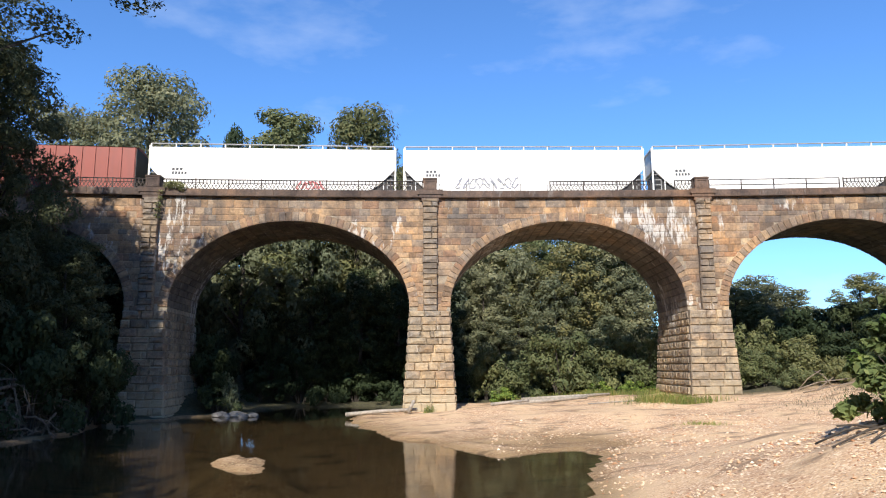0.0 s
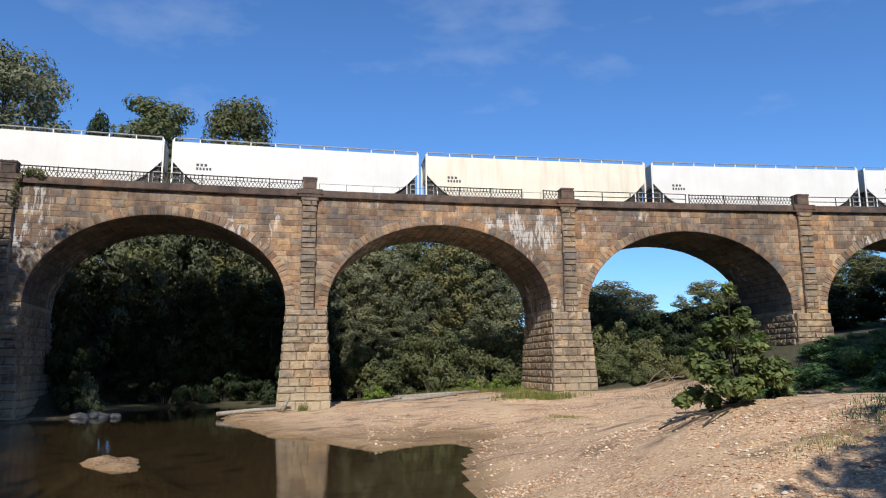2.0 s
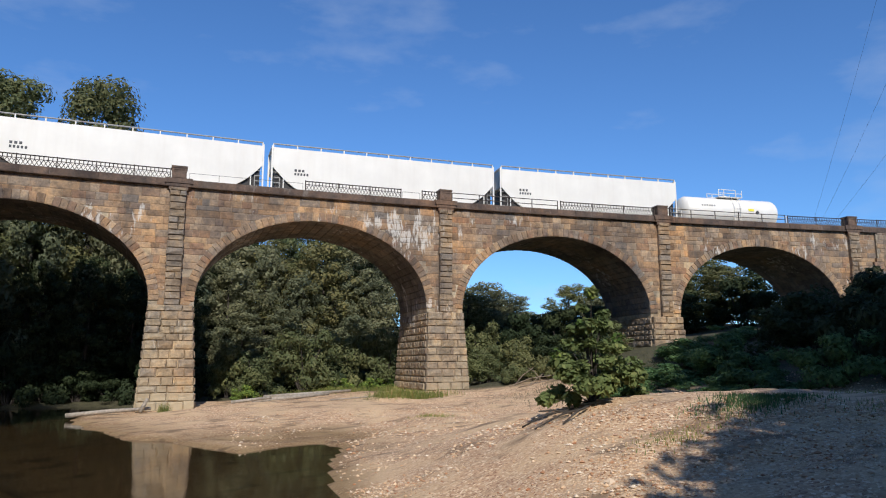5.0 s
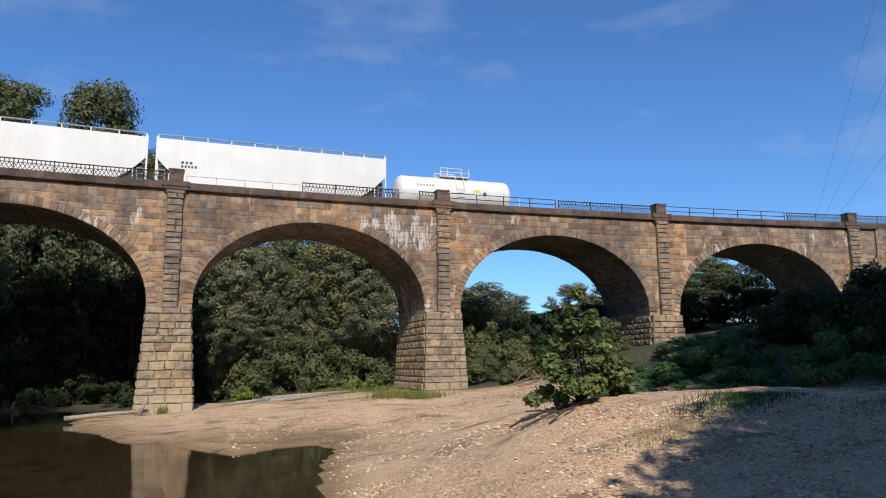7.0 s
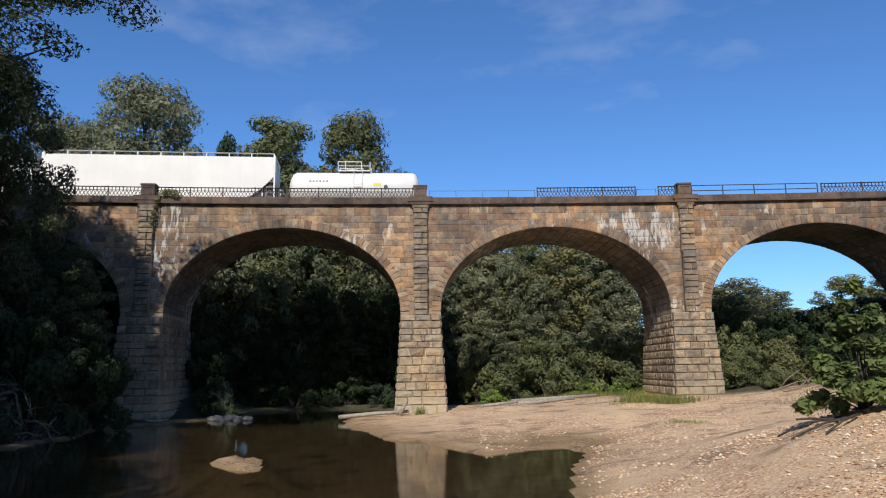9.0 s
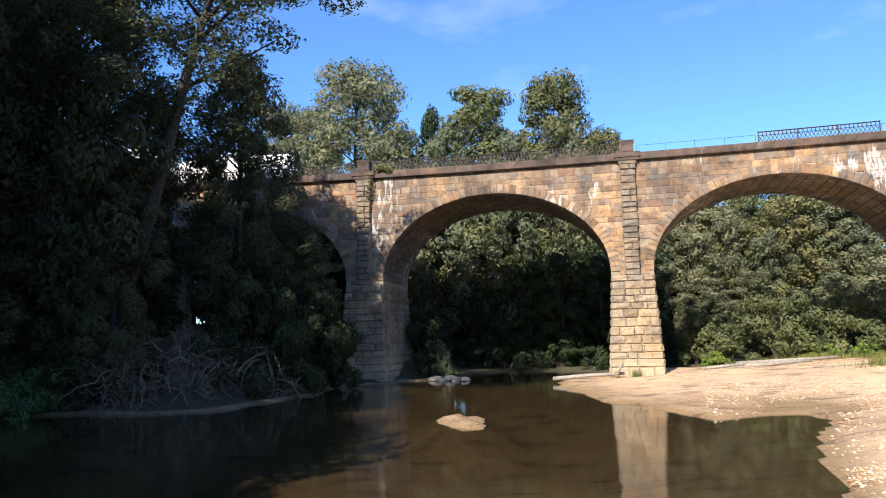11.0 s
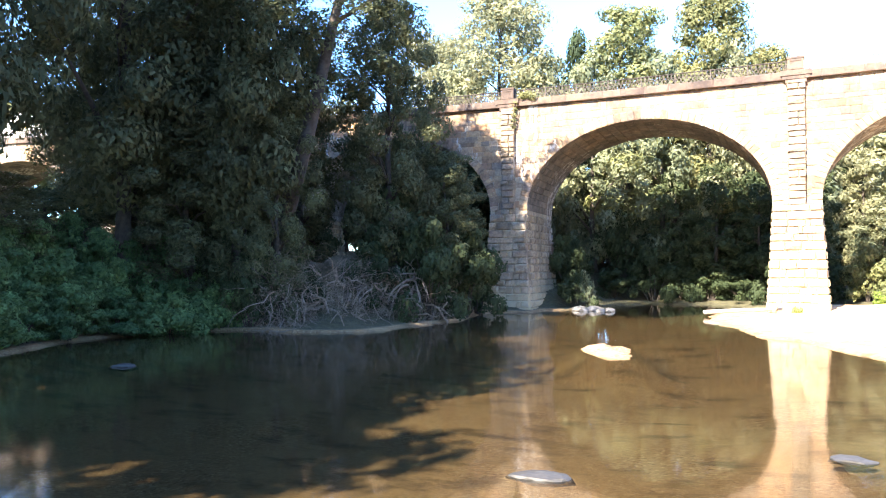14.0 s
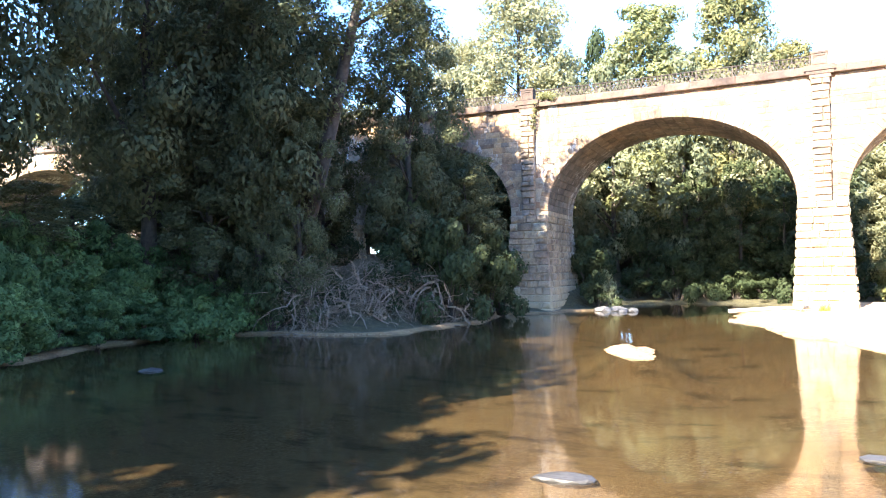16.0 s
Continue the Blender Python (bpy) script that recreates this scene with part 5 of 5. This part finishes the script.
# undergrowth behind the viaduct
for i in range(22):
    x = -40 + i * 3.1 + rg.uniform(-1, 1)
    y = 67 + rg.uniform(-1.5, 4) + (7 if x < -1 else 0)
    kind = ("dark", "green", "dark", "olive")[int(rg.integers(4))]
    if -21 < x < -1:
        continue
    bush(kind, x, y, rg.uniform(1.8, 3.2), rg.uniform(2.0, 7.0) * (0.45 if x > 0 else 1.0), {"dark": "dark green undergrowth bush in the woods", "green": "green undergrowth bush in the woods", "olive": "olive-green undergrowth bush in the woods"}[kind], rg.uniform(0, 360))
for x, y, r, h in ((5.6, 64.5, 2.6, 4.6), (9.5, 63.5, 3.4, 6.6), (13.4, 66, 3.2, 6.5), (17.2, 65, 2.8, 6.0), (3.0, 65.5, 2.4, 5.5)):
    bush("green", x, y, r, h, "large sunlit green bush behind the viaduct", x * 40)
# dark leaf colour helps shade the far shore under the arch
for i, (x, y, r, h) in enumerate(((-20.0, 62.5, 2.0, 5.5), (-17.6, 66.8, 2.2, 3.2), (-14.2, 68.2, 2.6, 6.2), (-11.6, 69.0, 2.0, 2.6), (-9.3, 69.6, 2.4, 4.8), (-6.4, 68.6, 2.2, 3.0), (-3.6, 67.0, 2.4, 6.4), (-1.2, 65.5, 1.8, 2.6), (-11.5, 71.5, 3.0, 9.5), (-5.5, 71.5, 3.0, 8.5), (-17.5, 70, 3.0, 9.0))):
    bush("dark", x, y, r, h, "bush hanging over the far edge of the river, dark-leaved for shade", i * 67)
for x, y in ((-17.2, 56.6),):
    bush("pale", x, y, 0.75, 3.5, "pale sunlit bush beside the pier", x * 60)
for x, y in ((12.5, 62.5), (15.5, 63), (18, 63.5), (4.5, 63)):
    bush("fresh", x, y, 1.3, 1.3, "low fresh green plant at the wood's edge", x * 60)
for x, y, r, h in ((27, 66, 3, 4), (31, 67, 3, 4.5), (36, 68, 3, 5), (41, 68, 3, 5), (47, 69, 3.2, 5.5), (53, 68, 3.5, 6), (60, 66, 4, 7), (68, 64, 4, 8)):
    bush("dark", x, y, r, h, "dark green bush beyond the arch", x * 31)
for x, y, r, h in ((24.6, 52.4, 1.4, 1.5), (27.2, 52.0, 1.6, 1.9), (30.0, 51.4, 1.6, 1.6), (32.6, 51.6, 1.6, 2.0), (23.6, 56, 2.0, 3.4), (26.3, 55, 2.3, 3.8), (29.4, 54.2, 2.4, 3.6), (32.2, 54.5, 2.4, 3.8), (35, 55, 2.4, 3.4), (25, 60, 2.6, 5.6), (29.5, 60.5, 2.8, 6.0), (33.5, 61, 2.8, 5.4), (37.5, 61, 2.6, 4.8)):
    bush("dark" if int(x * 3) % 4 == 0 else "green", x, y, r, h, "leafy bush at the foot of the viaduct", x * 23)
# shaded bushes on the right bank
for x, y, r, h in ((27.5, 37, 2.6, 1.2), (31, 35, 2.4, 2.4), (35, 33, 3.4, 4.6), (39, 37, 3.4, 3.4), (33, 41, 3.0, 1.2), (43, 40, 3.4, 3.0), (29, 31, 2.6, 2.0), (37, 29, 3.4, 5.0), (25, 38, 2.4, 1.3), (46, 36, 3.5, 4.2), (42, 32, 3.5, 5.0), (33, 27, 3, 3.8), (36, 45, 3, 1.4), (41, 46, 3, 1.2), (30, 26, 2.4, 2.4), (22.5, 33, 1.8, 0.7), (25, 31, 2.0, 0.9), (27, 28.5, 2.0, 1.0), (24, 36, 2.0, 0.8), (30, 39, 2.4, 1.0)):
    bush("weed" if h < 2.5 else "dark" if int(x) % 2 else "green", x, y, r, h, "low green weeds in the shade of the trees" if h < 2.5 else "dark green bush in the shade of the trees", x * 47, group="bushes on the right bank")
# overgrown left bank: bushes at the water and a slope of vines
for x, y, r, h in ((-22.0, 38.5, 2.6, 7.5), (-21.6, 43.0, 2.5, 7.2), (-22.4, 46.6, 2.2, 6.4), (-24.5, 40, 3.0, 9.0), (-24.6, 36.6, 2.2, 5.0), (-23.2, 46.8, 2.0, 3.4), (-29.5, 33.8, 2.4, 3.4), (-18.2, 56.6, 1.8, 3.6), (-28.4, 29.6, 2.0, 5.0), (-30.5, 30.5, 2.2, 6.0), (-33.5, 31.5, 2.4, 6.5), (-27.0, 32.5, 1.6, 3.0)):
    bush("dark", x, y, r, h, "dark leafy bush overhanging the river", x * 29, group="bushes on the left bank")
for i in range(30):
    u = (i % 10) / 9
    row = i // 10
    x = -29.2 + 0.5 * math.sin(i * 2.1) - row * 2.3 - 4.2 * math.sin(u * 3.0) * 0.6
    y = 13.5 + 15.5 * u + 0.4 * math.cos(i * 1.7)
    bush("weed", x, y, 1.9 + 0.3 * math.sin(i), (2.7 + 1.0 * row) * (1.2 - 0.42 * u), "low green vines covering the river bank", i * 77, group="vines on the left bank")


for i, (x, y, r, h) in enumerate(((-48, 18, 4, 3.2), (-52, 26, 4, 3.5), (-50, 34, 4, 6), (-56, 12, 4, 6), (-46, 42, 4, 5), (-60, 22, 5, 4), (-44, 10, 3.5, 5), (-40, 40, 3.5, 5), (-36, 33, 3, 4.5), (-35, 43, 2.4, 3.0))):
    bush("dark", x, y, r, h, "dark leafy undergrowth beneath the bank trees", i * 61, group="bushes on the left bank")
for x, y, r, h in ((-20.0, 60, 2.2, 6),):
    bush("dark", x, y, r, h, "dark bush at the water's edge under the arch", x * 53)


def build_sapling():
    """Young broad-leaved shrub on the gravel."""
    x, y = 11.3, 19.0
    ob = new("sapling")
    ob.matrix_basis = pose(x, y, gz(x, y) - 0.05)
    rg = np.random.default_rng(5)
    cs, rs = [], []
    stems = Bag()
    for i in range(44):
        a = i * 2.4
        h = 0.1 + 2.75 * rg.random() ** 1.25 if i else 3.35
        reach = (1.5 - 0.42 * h) * rg.uniform(0.5, 1.1) if i else 0.1
        c = (reach * math.cos(a), reach * math.sin(a), h)
        cs.append(c)
        rs.append(rg.uniform(0.24, 0.44) * (1.0 if h < 1.5 else 0.55) if i else 0.22)
        stems.tube([(0.08 * math.cos(a), 0.08 * math.sin(a), 0), (c[0] * 0.4, c[1] * 0.4, h * 0.65), c], [0.022, 0.015, 0.006], 5)
    part_mesh("stem", stems.mesh("stem", M_BARK), ob)
    w = np.array(rs) ** 2
    part_mesh("foliage", leaf_mesh("foliage", leaf_arrays(rg, cs, rs, (4800 * w / w.sum()).astype(int), 0.23, 1.0, 0.8, True), M_LEAF_SAP, 4), ob)
    tips = [(0.05, 0, 3.3), (-1.0, 0.3, 1.5), (1.15, 0.2, 1.95), (-0.25, -0.1, 2.4)]
    part_mesh("young_leaves", leaf_mesh("young_leaves", leaf_arrays(rg, tips, [0.22] * 4, [26] * 4, 0.17, 0.9, 0.8, True), M_LEAF_FRESH, 4), ob, "light yellow-green young leaves")
    tagged(ob, "young leafy green sapling on the gravel bar", "sapling")


build_sapling()

# ---- small things on the bar and in the river ----
def rock_mesh(seed, material):
    rg = random.Random(seed)
    bm = bmesh.new()
    bmesh.ops.create_icosphere(bm, subdivisions=2, radius=1.0)
    off = Vector((rg.uniform(0, 50), rg.uniform(0, 50), rg.uniform(0, 50)))
    for v in bm.verts:
        v.co *= 1 + 0.35 * noise.noise(v.co * 1.3 + off) + 0.12 * noise.noise(v.co * 3.1 + off)
    me = bpy.data.meshes.new("rock")
    bm.to_mesh(me)
    bm.free()
    me.materials.append(material)
    return me


ROCKS = [rock_mesh(i, M_ROCK) for i in range(4)]
WET = [rock_mesh(10 + i, M_WETROCK) for i in range(2)]


def rock(me, x, y, z, sx, sy, sz, turn, label):
    ob = new("rock", me)
    ob.matrix_basis = pose(x, y, z, 0, 0, turn) @ Matrix.Diagonal((sx, sy, sz, 1))
    return tagged(ob, label, "rock", "rocks in the river")


rock(WET[0], -4.3, 10.9, -0.02, 0.55, 0.26, 0.11, 10, "flat wet grey rock lying in the shallow river")
rock(WET[1], 0.25, 14.4, -0.02, 0.42, 0.2, 0.09, 0, "flat wet grey rock lying in the shallow river")
rock(WET[0], -21.7, 16.4, -0.03, 0.45, 0.25, 0.14, 40, "small dark rock breaking the water")
for i, (x, y, sx, sz) in enumerate(((-15.9, 54.4, 0.75, 0.6), (-14.6, 54.0, 0.6, 0.4), (-17.0, 54.2, 0.9, 0.5), (-15.2, 53.6, 0.35, 0.3))):
    rock(ROCKS[i % 4], x, y, 0.05, sx, sx * 0.7, sz * 0.6, i * 70, "pale grey boulder at the water's edge by the pier")


def log(pts, r, label, material=None):
    bag = Bag()
    n = len(pts)
    bag.tube([(x, y, z + gz(x, y)) for x, y, z in pts], [r * (1 - 0.5 * i / n) for i in range(n)], 8)
    tagged(new("log", bag.mesh("log", material or M_DEADWOOD, True)), label, "log", "driftwood")


log([(4.5, 56, 0.15), (7, 56.5, 0.2), (10.5, 57.4, 0.22)], 0.2, "bleached drift log on the sand behind the pier")
log([(5.5, 58, 0.2), (9, 57.2, 0.3), (12.5, 58.5, 0.25)], 0.16, "bleached drift log on the sand behind the pier")
log([(2.9, 55, 0.15), (5.8, 55.2, 0.35)], 0.13, "thin drift log beside the pier")
log([(-7.4, 51.6, 0.3), (-5.0, 51.4, 0.25), (-2.4, 51.8, 0.25)], 0.16, "pale log lying at the water's edge")
log([(-3.0, 51.2, 0.1), (-2.6, 51.2, 0.95)], 0.14, "weathered stump beside the pier")
for pts in ([(10.6, 18.4, 0.05), (9.7, 18.0, 0.16), (8.8, 17.9, 0.05)], [(10.5, 18.7, 0.05), (9.5, 18.6, 0.22), (8.9, 18.9, 0.12)], [(10.7, 18.2, 0.1), (10.0, 17.6, 0.2), (9.3, 17.2, 0.06)], [(10.2, 18.3, 0.05), (9.6, 18.3, 0.3), (9.1, 18.2, 0.42)]):
    log(pts, 0.035, "dark dead branch lying beside the sapling", M_BARK)
for pts in ([(23.2, 50.6, 0.1), (25.2, 50.9, 0.5), (27.4, 50.4, 0.3)], [(24.0, 51.2, 0.1), (24.6, 51.0, 0.8), (25.4, 50.8, 1.3)], [(24.8, 50.2, 0.1), (26.6, 51.4, 0.5), (28.2, 51.2, 0.2)], [(23.8, 50.2, 0.05), (26.0, 49.8, 0.25), (28.4, 50.0, 0.1)], [(26.0, 50.6, 0.1), (25.6, 50.9, 0.9), (25.2, 51.2, 1.2)]):
    log(pts, 0.045, "grey fallen branch in a heap at the edge of the bar", M_BRUSH)
log([(9.3, 50.5, 0.05), (12.5, 49.7, 0.06)], 0.05, "thin bleached stick on the sand")
log([(-33.5, 14.4, 0.4), (-31.5, 15.4, 0.6), (-30.2, 15.6, 0.9)], 0.12, "bleached branch on the bank")
log([(-34, 13.2, 0.3), (-31.6, 13.6, 0.35)], 0.2, "old log on the bank")


def build_brush():
    """Tangle of dead flood-swept branches and roots hanging down to the water."""
    rg = random.Random(4)
    ob = new("brush_pile")
    ob.location = (-23.5, 33.8, 0)

    def strand(bag, r, step, count, sides, rise):
        u = rg.random()
        x0, y0 = -3.4 + 5.2 * u + rg.uniform(-1.0, 0.9), -5.0 + 11.5 * u + rg.uniform(-1.2, 1.2)
        z0 = max(0.1, gz(-23.5 + x0, 33.8 + y0)) + rg.uniform(0.0, 1.0) ** 1.5 * rise * (1 - 0.45 * u)
        p = Vector((x0, y0, z0))
        d = Vector((rg.uniform(-0.5, 1.0), rg.uniform(-1.0, 0.6), rg.uniform(-0.8, 0.7))).normalized()
        pts = []
        for j in range(count):
            pts.append(tuple(p))
            d = (d + Vector((rg.uniform(-0.45, 0.45), rg.uniform(-0.45, 0.45), rg.uniform(-0.5, 0.32)))).normalized()
            p = p + d * step
            p.z = max(p.z, 0.03)
        bag.tube(pts, [r * (1 - 0.7 * j / count) for j in range(count)], sides)

    for i in range(260):
        bag = Bag()
        strand(bag, rg.choice((0.014, 0.018, 0.022, 0.03, 0.045, 0.07)), rg.uniform(0.2, 0.5), 7, 5, 3.0)
        part_mesh("branch", bag.mesh("branch", M_BRUSH), ob)
    bag = Bag()
    for i in range(2600):
        strand(bag, rg.uniform(0.005, 0.011), rg.uniform(0.12, 0.32), 5, 3, 4.2)
    tagged(part_mesh("twig_tangle", bag.mesh("twig_tangle", M_BRUSH), ob), "fine grey dead twigs", kind="stuff")
    # roots of a washed-out tree reaching down to the water
    for i in range(14):
        bag = Bag()
        a = rg.uniform(2.6, 5.4)
        p, d = Vector((0.9 + rg.uniform(-0.3, 0.3), 4.0 + rg.uniform(-0.6, 0.6), 2.4 + rg.uniform(-0.5, 0.8))), Vector((math.cos(a) * 0.7 + 0.3, math.sin(a) * 0.7, 0.1))
        pts = []
        for j in range(9):
            pts.append(tuple(p))
            d = (d + Vector((rg.uniform(-0.3, 0.3), rg.uniform(-0.3, 0.3), rg.uniform(-0.42, 0.08)))).normalized()
            p = p + d * 0.36
            p.z = max(p.z, -0.1)
        r = rg.uniform(0.04, 0.1)
        bag.tube(pts, [r * (1 - 0.08 * j) for j in range(9)], 7)
        part_mesh("root", bag.mesh("root", M_BRUSH), ob)
    tagged(ob, "tangle of grey dead branches and roots washed against the bank", "brush pile")


build_brush()


def grass(name, x, y, rx, ry, n, h, label, material=None):
    rg = np.random.default_rng(int(x * 7 + y * 13) % 1000)
    p = rg.normal(size=(n, 2)) * 0.5 * np.array([rx, ry]) + np.array([x, y])
    z = ground_z(p[:, 0], p[:, 1])
    a = rg.uniform(0, 6.283, n)
    hh = h * rg.uniform(0.4, 1.2, n)
    w = (0.012 + 0.012 * rg.random(n)) * min(1.0, 0.45 + h)
    bend = hh * rg.uniform(0.1, 0.7, n)
    b = np.stack([p[:, 0], p[:, 1], z - 0.02], 1)
    side = np.stack([np.cos(a), np.sin(a), np.zeros(n)], 1)
    tipd = np.stack([-np.sin(a) * bend, np.cos(a) * bend, hh], 1)
    v = np.stack([b - side * w[:, None], b + side * w[:, None], b + tipd * 0.55 + side * w[:, None] * 0.8, b + tipd], 1).reshape(-1, 3)
    tagged(new(name, leaf_mesh(name, v, material or M_GRASS, 4)), label, "grass", kind="stuff")


grass("grass", 14.6, 48.8, 2.4, 0.9, 3000, 0.6, "clump of green grass on the sand by the pier")
grass("grass", 13.0, 61.5, 6.0, 1.2, 4000, 0.5, "bright green grass at the edge of the woods")
# the dark leaf colour stands for tree shade on this grass
grass("grass", 29, 42, 8, 7, 9000, 0.2, "long grass on the right bank, darkened to look shaded", M_LEAF_DARK)
grass("grass", 16.5, 12.3, 2.0, 0.8, 900, 0.14, "dry weeds on the sand")
grass("weeds", 13.4, 14.4, 1.7, 1.0, 2600, 0.17, "low green weeds on the shaded sand", M_LEAF_WEED)
grass("grass", 10.2, 13.6, 1.2, 0.6, 380, 0.13, "dry weeds on the sand")
grass("grass", 12.6, 37.5, 1.3, 0.5, 260, 0.22, "sparse weeds on the sand")
grass("grass", 22, 17, 2.6, 1.2, 600, 0.16, "weeds along the top of the bar")
grass("grass", -1.6, 51.6, 0.4, 0.3, 120, 0.6, "green tuft at the foot of the pier")


def build_pebbles():
    """Loose stones over the gravel bar."""
    rg = np.random.default_rng(3)
    base = np.array([(1, 0, 0), (0, 1, 0), (-1, 0, 0), (0, -1, 0), (0, 0, 1), (0, 0, -1)], float)
    tri = np.array([(0, 1, 4), (1, 2, 4), (2, 3, 4), (3, 0, 4), (1, 0, 5), (2, 1, 5), (3, 2, 5), (0, 3, 5)])
    for band, (n, lo, hi, s0, s1) in enumerate(((46000, 4.5, 20.0, 0.012, 0.052), (30000, 13.0, 44.0, 0.02, 0.08), (170, 7.0, 40.0, 0.07, 0.14))):
        D = rg.uniform(lo, hi, n)
        A = rg.uniform(radians(3), radians(56), n)
        x, y = D * np.sin(A), D * np.cos(A)
        d = river_distance(x, y)
        patch = wobble(x, y, 0.55, 0.7) + wobble(x, y, 1.3, 1.9) * 0.6
        drift = np.exp(-(((x - 18) / 5.5) ** 2 + ((y - 21) / 4.5) ** 2))      # smooth drifted sand
        keep = (d > 0.35) & (patch + rg.normal(size=n) * 0.45 - 2.6 * drift > -0.05) & (y < 46)
        x, y = x[keep], y[keep]
        n = len(x)
        size = s0 + (s1 - s0) * rg.random(n) ** 2.2
        sc = size[:, None] * rg.uniform([0.8, 0.6, 0.35], [1.3, 1.0, 0.7], (n, 3))
        a = rg.uniform(0, 6.283, n)
        v = base[None] * sc[:, None, :] * rg.uniform(0.8, 1.2, (n, 6, 1))
        vx = v[..., 0] * np.cos(a)[:, None] - v[..., 1] * np.sin(a)[:, None]
        vy = v[..., 0] * np.sin(a)[:, None] + v[..., 1] * np.cos(a)[:, None]
        z = ground_z(x, y) + sc[:, 2] * 0.3
        V = np.stack([vx + x[:, None], vy + y[:, None], v[..., 2] + z[:, None]], -1).reshape(-1, 3)
        F = (tri[None] + 6 * np.arange(n)[:, None, None]).reshape(-1, 3)
        me = mesh_of("gravel", V.tolist(), F.tolist(), M_PEBBLE)
        tagged(new("gravel", me), "loose pale and rusty river pebbles", "gravel", kind="stuff")


M_PEBBLE, _n, _l, _b = mat("pebbles")
_r = ramp(_n, [(0.0, (0.34, 0.14, 0.06)), (0.25, (0.58, 0.38, 0.22)), (0.5, (0.70, 0.53, 0.36)), (0.7, (0.40, 0.26, 0.17)), (1.0, (0.76, 0.64, 0.49))])
_l.new(_n.new("ShaderNodeNewGeometry").outputs["Random Per Island"], _r.inputs[0])
_l.new(_r.outputs[0], _b.inputs["Base Color"])
_b.inputs["Roughness"].default_value = 0.8
build_pebbles()


def build_vine():
    """Creeper on the coping beside the pier block."""
    rg = np.random.default_rng(9)
    c = [W(-19.4 + 0.25 * i, 0.05, 16.9 + 0.15 * math.sin(i)) for i in range(5)] + [W(-19.9 - 0.05 * i, 0.1, 16.4 - 0.45 * i) for i in range(5)]
    v = leaf_arrays(rg, c, [0.42] * 5 + [0.26] * 5, [120] * 5 + [45] * 5, 0.16)
    tagged(new("creeper", leaf_mesh("creeper", v, M_LEAF)), "green creeper hanging over the coping", "plant")


build_vine()

# power lines far off, hung from a pole behind the viaduct
M_CABLE = plain("grey_cable", (0.16, 0.17, 0.18), 0.5, 0.3)
POLE = Vector((118, 112, 0))
bag = Bag()
bag.tube([(POLE.x, POLE.y, gz(POLE.x, POLE.y) - 0.5), (POLE.x, POLE.y, 24.5)], [0.2, 0.14], 8)
pole = tagged(new("utility_pole", bag.mesh("utility_pole", M_BARK)), "tall wooden utility pole beyond the viaduct", "pole")
for i, (side, x1, y1, z1) in enumerate(((-0.8, 66, 34, 78), (0.0, 72, 34, 66), (0.8, 80, 34, 56))):
    bag = Bag()
    p0, p1 = Vector((POLE.x + side * 0.1, POLE.y, 23.4 + 0.5 * i)), Vector((x1, y1, z1))
    bag.tube([p0.lerp(p1, q / 8) - Vector((0, 0, 2.5 * (1 - (q / 4 - 1) ** 2))) for q in range(9)], [0.016] * 9, 5)
    tagged(new("power_line", bag.mesh("power_line", M_CABLE)), "thin dark overhead power line against the sky", "cable", "power lines")



def motions():
    for car, s0 in TRAIN:
        walk(car, [(t / 2, at(s0 - 13.95 * t / 2, TRACK_R, RAIL_Z)) for t in range(33)])


motions()
